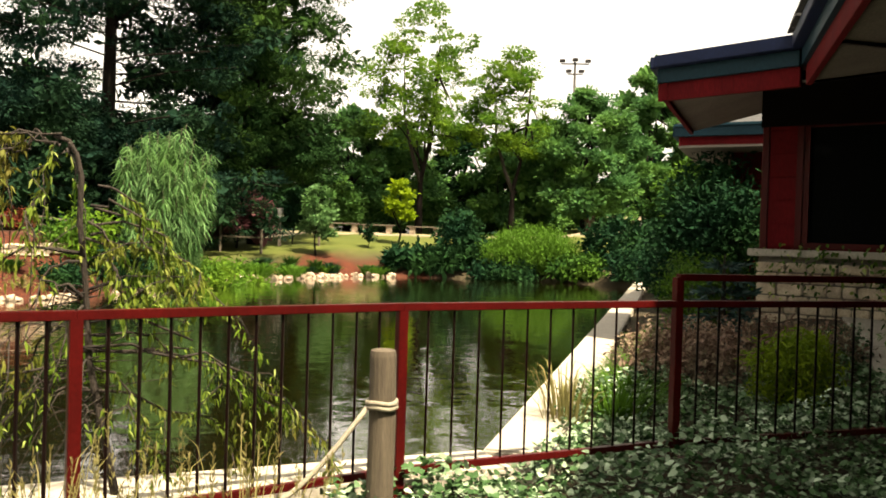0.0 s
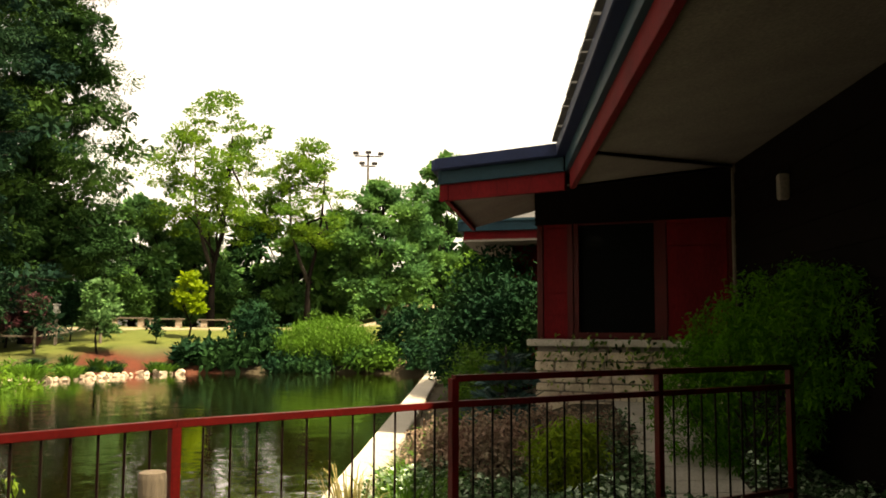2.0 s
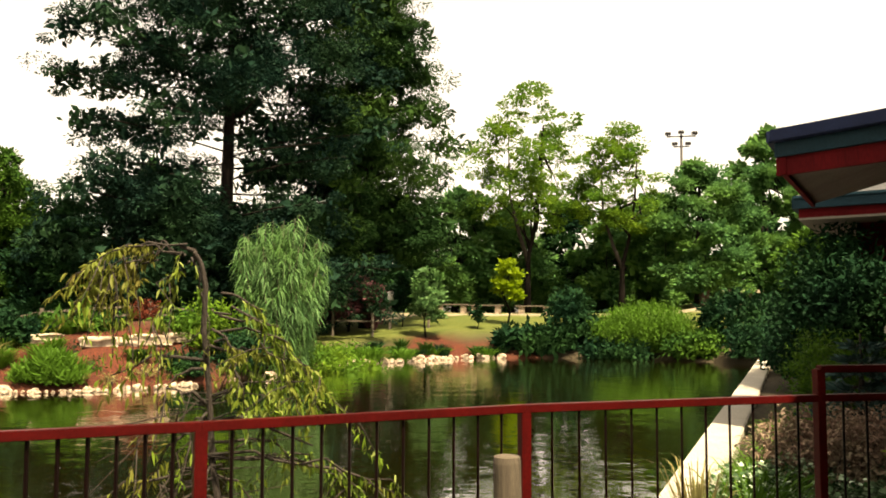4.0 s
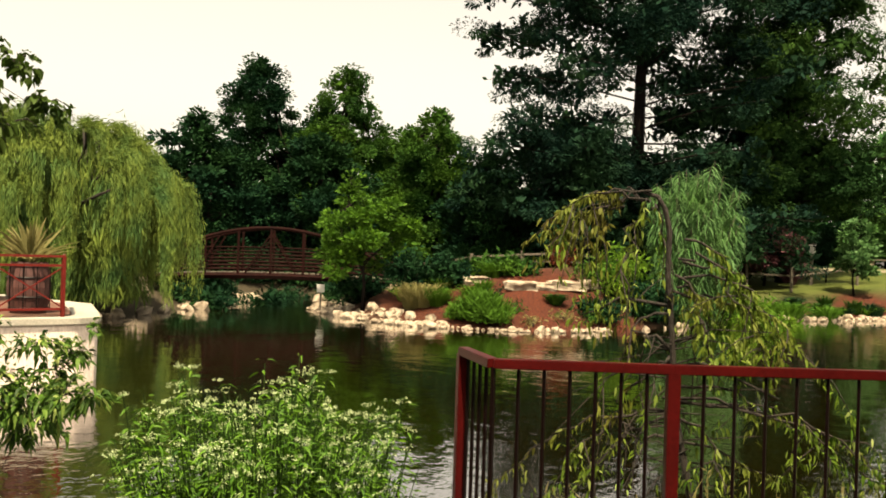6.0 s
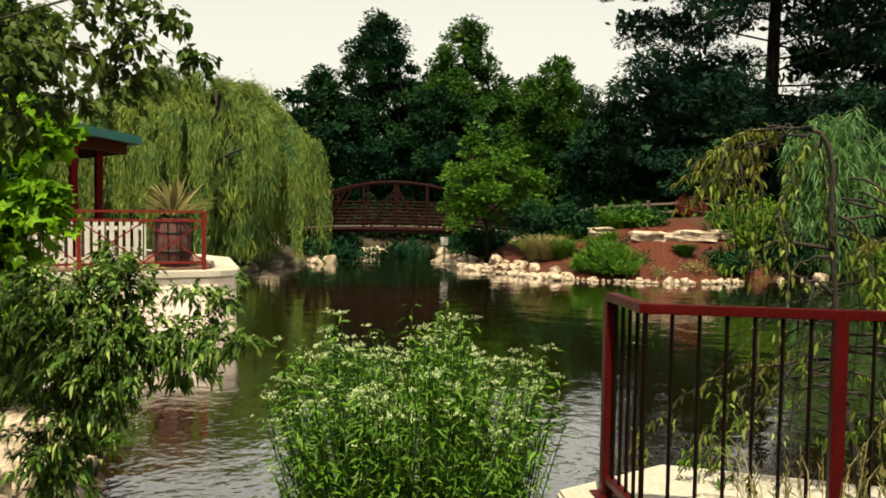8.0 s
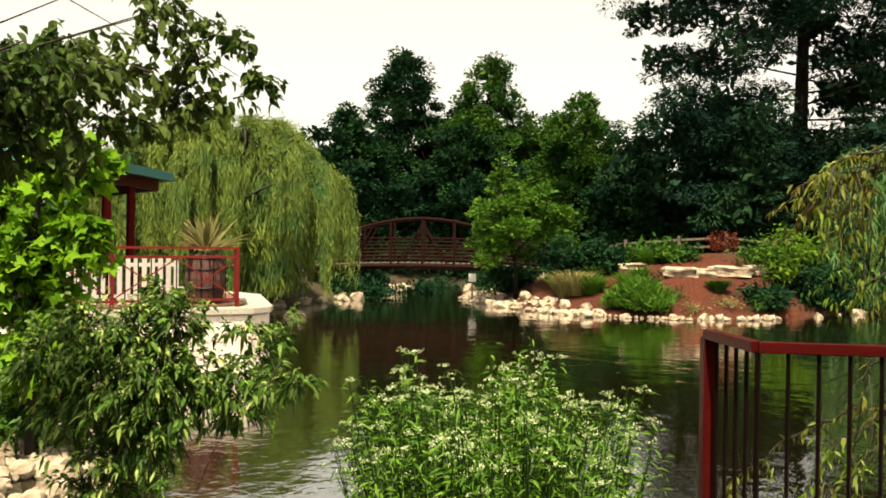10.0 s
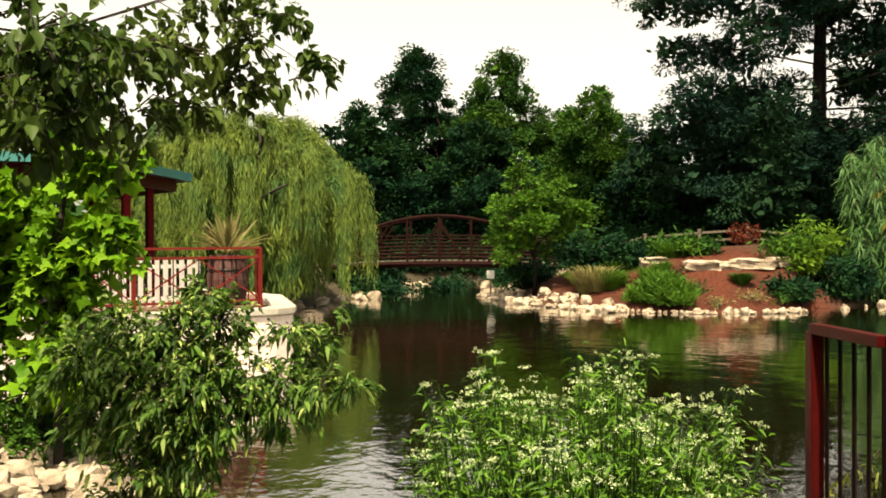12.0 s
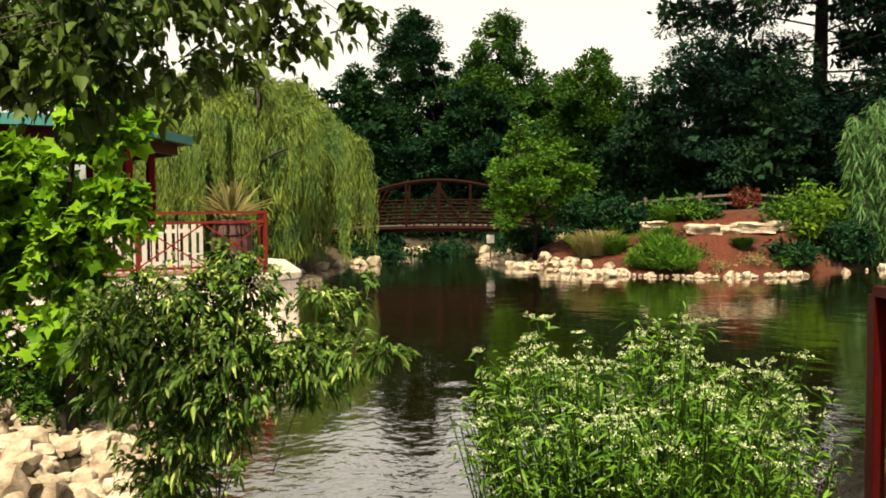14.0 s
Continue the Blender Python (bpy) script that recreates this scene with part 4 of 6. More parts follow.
fence = thing("terrace_railing", (0, 0, 0), "red steel terrace railing with crossed panels", "railing")
FP = [(-13.95, 9.08), (-12.42, 8.2), (-12.9, 6.4), (-13.4, 4.9), (-13.9, 3.4)]
for i, (x, y) in enumerate(FP):
    part("post", Build().box(x - .025, x + .025, y - .025, y + .025, 0.2, 1.12), M_BRIGHT_RED, fence)
for i in range(4):
    a, c = Vector((*FP[i], 0)), Vector((*FP[i + 1], 0))
    for z in (1.12, 0.98, 0.32):
        part("rail", Build().beam(a, c, 0.045, 0.035, z=z), M_BRIGHT_RED, fence)
    m = a.lerp(c, 0.5)
    if i:
        for s, e in ((a, m), (m, c)):
            part("cross_bar", Build().beam(s + Vector((0, 0, 0.34)), e + Vector((0, 0, 0.96)), 0.02, 0.02), M_BRIGHT_RED, fence)
            part("cross_bar", Build().beam(s + Vector((0, 0, 0.96)), e + Vector((0, 0, 0.34)), 0.02, 0.02), M_BRIGHT_RED, fence)
    for k in range(9):
        q = a.lerp(c, (k + 1) / 10)
        part("bar", Build().box(q.x - .007, q.x + .007, q.y - .007, q.y + .007, 0.33, 0.97), M_BAR, fence)

screen = thing("slatted_screen", (0, 0, 0.215), "low white slatted panel on the terrace", "screen")
for k in range(16):
    q = Vector((-13.55, 7.75)).lerp(Vector((-13.95, 5.9)), k / 15)
    part("slat", Build().box(q.x - .012, q.x + .012, q.y - .036, q.y + .036, 0, 0.72), M_WHITE, screen)
for z in (0.12, 0.62):
    part("rail", Build().beam((-13.57, 7.8, z), (-13.97, 5.85, z), 0.03, 0.06), M_WHITE, screen)
pav = thing("pavilion", (0, 0, 0), "open pavilion with a teal metal roof and red posts", "pavilion")
roof_c = [Vector((-16.1, 8.95)), Vector((-13.5, 6.2)), Vector((-14.4, 2.6)), Vector((-21, 2.4)), Vector((-21.0, 9.4))]
part("roof", Build().add([v3(q, 2.52) for q in roof_c] + [Vector((-18.2, 6.2, 2.95))], [(0, 1, 5), (1, 2, 5), (2, 3, 5), (3, 4, 5), (4, 0, 5)]), M_TEAL, pav, "teal standing seam roof")
b = Build()
for i in range(5):
    b.beam(v3(roof_c[i], 2.44), v3(roof_c[(i + 1) % 5], 2.44), 0.08, 0.15)
part("gutter", b, M_TEAL, pav, "teal gutter")
b = Build()
for i in range(5):
    a, c = roof_c[i].lerp(Vector((-18.2, 6.2)), 0.08), roof_c[(i + 1) % 5].lerp(Vector((-18.2, 6.2)), 0.08)
    b.beam(v3(a, 2.28), v3(c, 2.28), 0.06, 0.22)
part("fascia_board", b, M_RED, pav, "red fascia board")
part("ceiling", Build().prism([tuple(q) for q in roof_c], 2.37, 2.385), M_BAR, pav)
for x, y in ((-15.7, 7.95), (-14.4, 6.95), (-15.0, 3.2), (-20, 3.2), (-20, 8.6)):
    part("post", Build().box(x - .06, x + .06, y - .06, y + .06, 0.2, 2.4), M_SIDING, pav, bevel=0.01)

bar = thing("barrel_planter", (-13.2, 8.08, 0.215), "old wooden barrel planter with iron hoops and spiky plant", "planter")
bar.scale = (1.08, 1.08, 1.08)
prof = [(0.0, 0.24), (0.2, 0.285), (0.38, 0.30), (0.56, 0.285), (0.74, 0.25)]
for k in range(20):
    a0, a1 = 6.2832 * (k + 0.04) / 20, 6.2832 * (k + 0.96) / 20
    vs = [(r * math.cos(a), r * math.sin(a), z) for z, r in prof for a in (a0, a1)]
    part("stave", Build().add(vs, [(2 * i, 2 * i + 1, 2 * i + 3, 2 * i + 2) for i in range(4)]), M_BARREL, bar)
part("soil", Build().tube([(0, 0, 0.02), (0, 0, 0.70)], 0.235, 20), M_DARK, bar, "dark potting soil")
for z, r in ((0.08, 0.265), (0.24, 0.297), (0.52, 0.297), (0.68, 0.27)):
    bb_ = Build()
    bb_.tube([(r * math.cos(a * 0.2618), r * math.sin(a * 0.2618), z) for a in range(25)], 0.012, 5)
    part("hoop", bb_, M_IRON, bar)
rg = np.random.default_rng(4)
a = rg.uniform(0, 6.28, 120)
el = rg.uniform(0.5, 1.45, 120)
d = np.stack([np.cos(a) * np.cos(el), np.sin(a) * np.cos(el), np.sin(el)], 1)
part("spiky_plant", leaves("spiky_plant", np.zeros((120, 3)) + [0, 0, 0.7], d, 0.78, 0.06, seed=2, droop=0.3), L_TAN, bar, "straw-coloured spiky grass")

# ---------- trees ----------
def spread(n, seed, zlo, zhi, r_of, size_of, lean=0.0):
    """Blobs up a crown: r_of(z) how far out they sit, size_of(z) how big they are, z from 0 to 1."""
    rg = random.Random(seed)
    out = []
    for i in range(n):
        t = (i + rg.random()) / n
        a, r = i * 2.4 + rg.uniform(-.4, .4), r_of(t) * rg.uniform(0.55, 1.0)
        s = size_of(t) * rg.uniform(0.75, 1.25)
        out.append((math.cos(a) * r + lean * t, math.sin(a) * r, zlo + (zhi - zlo) * t, s, s, s * 0.62))
    return out


def cypress(at, h, r, count, seed, n, label, low=0.1, rad=0.34, thin=0.0, lmat=L_CYP):
    """Drooping sprays along level limbs, massed in tiers; thin leaves gaps high up on one side."""
    rg = random.Random(seed)
    g = gz(at[0], at[1])
    ob = thing("bald_cypress", (at[0], at[1], g), label, "tree")
    b, bl = Build(), []
    b.tube([(0, 0, -.3), (0, 0, h * .2), (.1, 0, h * .5), (.2, 0, h * .75), (.3, 0, h)], [rad * 1.3, rad, rad * .7, rad * .4, .05], 10)
    part("trunk", b, M_BARK_DARK, ob, smooth=True)
    b = Build()
    for k in range(count):
        t = low + (1 - low) * (k + rg.random()) / count
        a = k * 2.39996 + rg.uniform(-.5, .5)
        ln = min(r, 1.6 * r * (1 - t) ** (0.45 if thin else 0.76)) * rg.uniform(0.72, 1.05)
        lit = math.cos(a - 3.63)
        west = thin and lit > 0.3
        ln = r * rg.uniform(.9, 1.04) if west and t < 0.8 else ln
        z = t * h
        end = Vector((math.cos(a) * ln, math.sin(a) * ln, z + rg.uniform(-.6, .7)))
        limb(b, (0.2 * t, 0, z - .2), end, rad * .2 * (1.1 - t), .02, seed * 50 + k, bend=.06, sides=5)
        gap = thin and 0.29 < t < 0.50
        across = math.cos(a - 0.54)                            # towards the second cypress
        if gap and abs(across) < 0.62 and k % 2:
            continue
        for m in range(5):
            f = (1.0, 0.9, 0.8, 0.66, 0.5)[m] if gap and across < 0 else (1.0, 0.82, 0.62, 0.42, 0.2)[m]
            s = (1.6 - .5 * t) * rg.uniform(.6, 1.2) * (0.9 if gap else 1)
            bl.append((end.x * f + rg.uniform(-.6, .6), end.y * f + rg.uniform(-.6, .6), z + (end.z - z) * f + rg.uniform(-.6, .3), s, s, s * 0.72))
    tagged(part("branch_mass", b, M_BARK_DARK, ob, smooth=True), kind="stuff")
    p, out = crown_points(bl, n, 0.33, seed, 0.7, 0.5, 190)
    # A tenth more cards, oversized, added inside to block light.
    k = n // 10
    p = np.concatenate([p, inner_points(bl, k, seed, 0.55)])
    out = np.concatenate([unit(out + np.array([0, 0, -.3])), np.random.default_rng(seed).normal(size=(k, 3))])
    part("crown", cards("crown", p, out, np.append(np.full(n, 0.135), np.full(k, 0.42)), 0.45, seed, up=1.1), lmat, ob)
    return ob


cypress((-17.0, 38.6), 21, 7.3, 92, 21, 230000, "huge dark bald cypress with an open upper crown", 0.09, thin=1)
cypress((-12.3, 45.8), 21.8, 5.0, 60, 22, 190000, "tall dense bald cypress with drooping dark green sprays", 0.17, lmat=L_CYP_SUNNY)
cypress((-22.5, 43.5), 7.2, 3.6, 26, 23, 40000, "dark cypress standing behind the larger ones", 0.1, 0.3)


def broadleaf(at, h, w, seed, lmat, label, n=24000, r=0.22, low=0.22, name="tree", leaf=0.19, count=24, clump=0.36, per=150, limbs=12, skin=0.45, fork=False, cone=False):
    g = gz(at[0], at[1])
    bl = spread(count, seed, h * low, h * 0.95, lambda t: w * 0.5 * math.sin(math.pi * min(1, 0.18 + 0.80 * t)) ** 0.8, lambda t: w * 0.20 * (1.1 - 0.45 * t))
    if cone:                                                   # broad tiers below, a narrow broken top
        bl = spread(count, seed, h * low, h * 0.96, lambda t: w * 0.56 * (1 - t) ** 0.62 + 0.1, lambda t: w * 0.115 * (1.25 - 0.75 * t))
    rg = random.Random(seed)
    tr = [(0, 0, -.3), (rg.uniform(-.2, .2), 0, h * .2), (rg.uniform(-.3, .3), 0.1, h * .45), (rg.uniform(-.3, .3), 0, h * .7), (0.1, 0, h * .92)]
    if fork:
        tr = [(0, 0, -.3), (.05, 0, h * .12), (.1, 0, h * .24), (.5, 0, h * .36), (.9, .1, h * .55), (1.1, 0, h * .8)]
    ob = tree(name, (at[0], at[1], g), label, tr, bl, n, leaf, clump, lmat, seed, r=r, limbs=limbs, per=per, shell=skin, flat=0.5, skin_fill=not fork)
    if fork:
        b = Build()
        b.tube([(.1, 0, h * .22), (-.5, 0, h * .34), (-1.1, .1, h * .5), (-1.2, 0, h * .75)], [r * .7, r * .55, r * .35, .03], 7)
        part("limb", b, M_BARK, ob, smooth=True)
    return ob


broadleaf((-38.0, 34.2), 12.4, 7.6, 31, L_DEEP, "tall dense dark green deciduous tree", 80000, leaf=0.15, clump=0.36, per=200, low=0.1, count=62, limbs=26, cone=True)
broadleaf((-34.4, 37.6), 11.9, 7.6, 32, L_OAK, "tall broad oak behind the footbridge", 80000, leaf=0.15, clump=0.36, per=200, low=0.1, count=62, limbs=26, cone=True)
broadleaf((-28.6, 38.6), 9.4, 6.6, 33, L_OAK, "green deciduous tree by the lawn", 70000, leaf=0.15, clump=0.36, per=200, low=0.1, count=62, limbs=26, cone=True)
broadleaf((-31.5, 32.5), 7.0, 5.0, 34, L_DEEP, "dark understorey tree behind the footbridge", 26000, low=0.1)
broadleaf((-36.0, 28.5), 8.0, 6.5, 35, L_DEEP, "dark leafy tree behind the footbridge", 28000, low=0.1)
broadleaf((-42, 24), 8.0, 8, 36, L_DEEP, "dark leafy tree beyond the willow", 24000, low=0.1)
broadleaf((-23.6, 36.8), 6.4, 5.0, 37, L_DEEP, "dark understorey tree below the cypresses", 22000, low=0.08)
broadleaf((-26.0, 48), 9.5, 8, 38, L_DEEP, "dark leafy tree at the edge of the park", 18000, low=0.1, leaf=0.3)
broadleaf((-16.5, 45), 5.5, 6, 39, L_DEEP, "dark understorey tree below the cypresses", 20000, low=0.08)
broadleaf((-31.6, 40.8), 8.8, 6.5, 58, L_OAK, "green deciduous tree filling the row", 30000, low=0.12)
broadleaf((-37.2, 38.4), 9.6, 6.5, 59, L_DEEP, "dark deciduous tree filling the row", 30000, low=0.12)
broadleaf((-2.4, 67.0), 8.4, 8.0, 60, L_DEEP, "dark leafy tree behind the locusts", 16000, low=0.04, leaf=0.3)
broadleaf((3.6, 68.0), 8.6, 8.0, 61, L_PARK, "leafy park tree behind the locusts", 16000, low=0.04, leaf=0.3)
# locusts and park trees beyond the lawn
broadleaf((-5.0, 58.0), 15.4, 7.6, 41, L_LOC, "light green honey locust with airy foliage", 24000, low=0.4, r=0.24, count=34, clump=0.28, per=90, skin=0.2, fork=True)
broadleaf((1.0, 58.5), 12.9, 5.0, 42, L_LOC, "slender locust tree with airy yellow-green crown", 16000, low=0.42, r=0.22, count=26, clump=0.28, per=90, skin=0.2, fork=True)
broadleaf((-10.2, 61.0), 8.8, 6.4, 43, L_PARK, "green park tree behind the benches", 24000, low=0.12, leaf=0.26)
broadleaf((-6.6, 63.0), 7.5, 6.0, 50, L_PARK, "dark leafy tree behind the benches", 16000, low=0.06, leaf=0.28)
broadleaf((1.2, 64.0), 7.5, 7.0, 57, L_PARK, "dark leafy tree behind the locusts", 18000, low=0.06, leaf=0.28)
broadleaf((5.8, 59.0), 9.2, 6.6, 44, L_PARK, "round green park tree", 28000, low=0.1, leaf=0.24)
broadleaf((11.2, 66.0), 12.5, 7.0, 45, L_PARK, "tall pale green tree in the distance", 24000, low=0.2, leaf=0.28)
broadleaf((16.5, 60.0), 10.0, 8.0, 46, L_PARK, "leafy green tree at the edge of the park", 20000, low=0.1, leaf=0.28)
broadleaf((-16.0, 62.0), 9.0, 10.0, 48, L_DEEP, "dark leafy tree at the edge of the park", 18000, low=0.05, leaf=0.3)
broadleaf((10.4, 46.0), 5.2, 5.0, 49, L_OAK, "small leafy tree at the pond corner", 20000, low=0.08)
# young trees on the lawn
broadleaf((-8.4, 42.7), 3.5, 1.7, 51, L_REED, "slim young tree with sparse grey-green leaves", 1700, r=0.05, low=0.32, leaf=0.17, count=11, clump=0.2, per=40)
broadleaf((-5.1, 47.8), 3.6, 1.6, 52, L_YEL, "young tree with bright yellow-green leaves", 1700, r=0.06, low=0.38, leaf=0.16, count=9, clump=0.16, per=40)
broadleaf((-10.4, 46.0), 2.8, 1.4, 53, L_DEEP, "thin young tree on the lawn", 2200, r=0.04, low=0.38, leaf=0.14, count=8, clump=0.16, per=40)
broadleaf((-6.5, 46.0), 1.4, 0.7, 54, L_DEEP, "small sapling in the mulch bed", 500, r=0.03, low=0.3, leaf=0.12, count=6, clump=0.1, per=30)
rg = random.Random(551)
lobes = []
for u, z, q in ((-.6, 4.45, .2), (-.55, 4.1, .32), (-.5, 3.6, .48), (-.95, 3.0, .45), (-.15, 3.1, .5), (-1.15, 2.4, .55), (.55, 3.3, .42), (.95, 2.9, .5), (1.4, 2.5, .42), (.2, 2.4, .6), (1.0, 2.0, .5), (-.5, 1.8, .55), (-1.35, 1.9, .35), (.35, 1.5, .42), (1.65, 2.9, .25), (-.1, 3.75, .3), (-1.5, 2.8, .28), (.9, 3.55, .25), (-.9, 1.3, .4)):
    d = rg.uniform(-.8, .8)
    u, q = u * .9, q * .86
    lobes.append((.855 * u - .518 * d, .518 * u + .855 * d, z, q, q, q * .5))
tree("tree", (-19.4, 22.75, gz(-19.4, 22.75)), "bright green small tree beside the footbridge", [(0, 0, -.3), (.05, 0, .8), (-.1, .05, 1.8), (-.35, -.1, 3.0), (-.5, -.2, 4.3)], lobes, 8500, 0.15, 0.12, L_PLANE, 55, r=0.07, limbs=26, per=26, shell=0.6, flat=0.6, skin_fill=False)
# trees added unseen behind the camera, to block sky light and darken reflections
for k, (x, y, h) in enumerate(((4, -13, 11), (-5, -15, 12), (12, -10, 10), (-14, -12, 11), (-20, -7, 10))):
    broadleaf((x, y), h, 8.5, 190 + k, L_OAK, "unseen leafy tree behind the camera, added to block sky", 9000, low=0.1, leaf=0.45, count=16, clump=0.6, per=60)
# woods that close the view
rg = random.Random(77)
for k in range(46):
    a = 6.2832 * k / 46
    R = rg.uniform(68, 92)
    if abs(((math.degrees(a) - 270 + 180) % 360) - 180) < 40:
        R += 10
    x, y = -10 + R * math.cos(a), 20 + R * math.sin(a)
    broadleaf((x, y), rg.uniform(6.5, 9.5), rg.uniform(9, 13), 200 + k, rg.choice((L_DEEP, L_OAK, L_DEEP)), "leafy tree of the surrounding woods", 5000, low=0.04, leaf=0.62, count=14, clump=0.8, per=60)

# ---------- weeping willow ----------
def weeping(name, at, label, r, top, bottom, tresses, per, lmat, seed, leaf=0.16, step=0.10, aspect=0.22, trunk_r=0.3):
    """Tresses spring out of limbs at several levels, arch over and hang, with dark hollows between them."""
    ob = thing(name, at, label, "tree")
    rg = np.random.default_rng(seed)
    b = Build()
    b.tube([(0, 0, -.3), (.1, 0, top * .3), (0, .1, top * .6), (0.1, 0, top * .85)], [trunk_r, trunk_r * .8, trunk_r * .6, trunk_r * .3], 9)
    pts, dirs = [], []
    for s in range(tresses):
        a = s * 2.39996 + rg.uniform(-.25, .25)
        level = rg.random() ** 0.8                              # 0 at the skirt, 1 at the crown
        q = (0.97 - 0.72 * level ** 1.6) * (1 + 0.10 * math.sin(3 * a + 1) + 0.06 * math.sin(7 * a)) * rg.uniform(0.86, 1.04)
        cx, cy = math.cos(a) * q * r, math.sin(a) * q * r
        cz = top * (0.52 + 0.47 * level) * rg.uniform(0.95, 1.03)
        if s % 4 == 0:
            limb(b, (0, 0, top * .4), (cx, cy, cz - .15), trunk_r * .3, .03, seed * 7 + s)
        heading = a + rg.normal() * .35
        out = np.array([math.cos(heading), math.sin(heading)])
        reach, fat, throw = rg.uniform(0.38, 0.95), rg.uniform(.06, .15), rg.uniform(.4, .9)
        for k in range(per):
            x0, y0, z0 = cx + rg.normal() * fat, cy + rg.normal() * fat, cz + rg.normal() * .10
            ln = min(max(0.6, (z0 - bottom) * reach * rg.uniform(0.6, 1.0)), z0 - bottom)
            m = max(4, int(ln / step))
            t = np.linspace(0, 1, m)
            sway, rise = throw * (1 - np.exp(-5 * t)), 0.30 * np.sin(np.minimum(t * 7, 3.1416))
            pts.append(np.stack([x0 + out[0] * sway, y0 + out[1] * sway, z0 + rise - ln * t ** 1.2], 1) + rg.normal(size=(m, 3)) * 0.022)
            dirs.append(rg.normal(size=(m, 3)) * 0.2 + np.stack([out[0] * 1.6 * np.exp(-6 * t), out[1] * 1.6 * np.exp(-6 * t), np.where(t < .12, .2, -1.0)], 1))
    tagged(part("trunk", b, M_BARK, ob, smooth=True), kind="stuff")
    pts, dirs = np.concatenate(pts), np.concatenate(dirs)
    # Oversized cards added in the heart to darken the hollows.
    k = len(pts) // 16
    a, q = rg.uniform(0, 6.28, k), 0.72 * rg.random(k) ** 0.5
    heart = np.stack([np.cos(a) * q * r, np.sin(a) * q * r, rg.uniform(bottom + .6, top * (0.88 - 0.4 * q ** 2), k)], 1)
    size = np.append(np.full(len(pts), leaf), np.full(k, leaf * 2.6))
    part("crown", cards("crown", np.concatenate([pts, heart]), np.concatenate([dirs, rg.normal(size=(k, 3)) * .3 + [0, 0, -1.0]]), size, aspect, seed, up=0), lmat, ob, "hanging fronds")
    return ob


weeping("weeping_willow", (-23.8, 14.4, -0.3), "large weeping willow trailing to the water", 3.5, 5.35, -0.35, 105, 76, L_WILL, 61, leaf=0.17, step=0.07, aspect=0.11)


def reed_clump(name, at, label, stems, height, radius, lmat, seed, lean=(0, 0), leaf=0.5):
    """Cane-like stems with long arching blades."""
    ob = thing(name, at, label, "plant")
    rg = np.random.default_rng(seed)
    b, P, D = Build(), [], []
    for s in range(stems):
        a, q = rg.uniform(0, 6.28), rg.uniform(0, 1) ** 0.5
        h = height * rg.uniform(0.4, 1.0) * (1 - 0.28 * q ** 2)
        base = np.array([math.cos(a) * q * radius * .5, math.sin(a) * q * radius * .5, 0])
        tip = np.array([math.cos(a) * q * radius + lean[0] * h, math.sin(a) * q * radius + lean[1] * h, h])
        b.tube([base, base * .5 + tip * .5 + [0, 0, .1 * h], tip], [0.02, 0.015, 0.006], 5)
        m = int(h / 0.026)
        t = rg.uniform(0.12, 1, m)[:, None]
        P.append(base * (1 - t) + tip * t + [0, 0, 1] * (0.2 * h * t * (1 - t)))
        az = rg.uniform(0, 6.28, m)
        D.append(np.stack([np.cos(az), np.sin(az), rg.uniform(-0.5, 0.5, m)], 1))
    tagged(part("stem_mass", b, M_BARK_PALE, ob, smooth=True), kind="stuff")
    part("foliage", leaves("blades", np.concatenate(P), np.concatenate(D), leaf, 0.10, seed=seed, droop=0.95), lmat, ob)
    return ob


reed_clump("reed_clump", (-10.9, 29.6, gz(-10.9, 29.6)), "tall silvery green cane clump on the bank", 130, 5.9, 1.6, L_REED, 62, (0.04, 0.0), 0.38)

# ---------- planting round the railing ----------
def region(n, seed, test, x0, x1, y0, y1):
    rg = np.random.default_rng(seed)
    out = np.zeros((0, 2))
    while len(out) < n:
        q = np.stack([rg.uniform(x0, x1, n * 2), rg.uniform(y0, y1, n * 2)], 1)
        out = np.concatenate([out, q[test(q[:, 0], q[:, 1])]])
    return out[:n]


def ivy_ok(x, y):
    d, _ = shore_distance(x, y)
    rail_y = 5.30 + (x - 0.03) * 0.60
    return (d > 0.30) & (y > rail_y - 1.5 - 0.5 * np.sin(3 * x)) & (y < 7.75 + 0.6 * x + 0.4 * np.sin(4 * x)) & (np.abs(x - (3.85 + 0.27 * (y - 7.4))) > 0.38 * (y > 7.2)) & (x > -0.25) & (np.hypot(x + 0.01, y - 4.94) > 0.1)


q = region(24000, 71, ivy_ok, -0.3, 6.0, 4.0, 10.5)
rg = np.random.default_rng(72)
hump = 0.10 + 0.10 * np.sin(2.3 * q[:, 0] + 1) * np.sin(2.9 * q[:, 1]) + 0.06 * np.sin(6 * q[:, 0]) * np.sin(5 * q[:, 1])
iz = ground_height(q[:, 0], q[:, 1]) + np.maximum(0.02, hump * rg.uniform(0.3, 1.5, len(q)))
az = rg.uniform(0, 6.28, len(q))
me = leaves("ivy", np.stack([q[:, 0], q[:, 1], iz], 1), np.stack([np.cos(az), np.sin(az), rg.uniform(-.2, .5, len(q))], 1), 0.044, 0.85, 0.12, 73, droop=0.25)
solid("ivy_bed", me, L_IVY, "variegated ivy ground cover round the railing", "ground cover", kind="stuff")


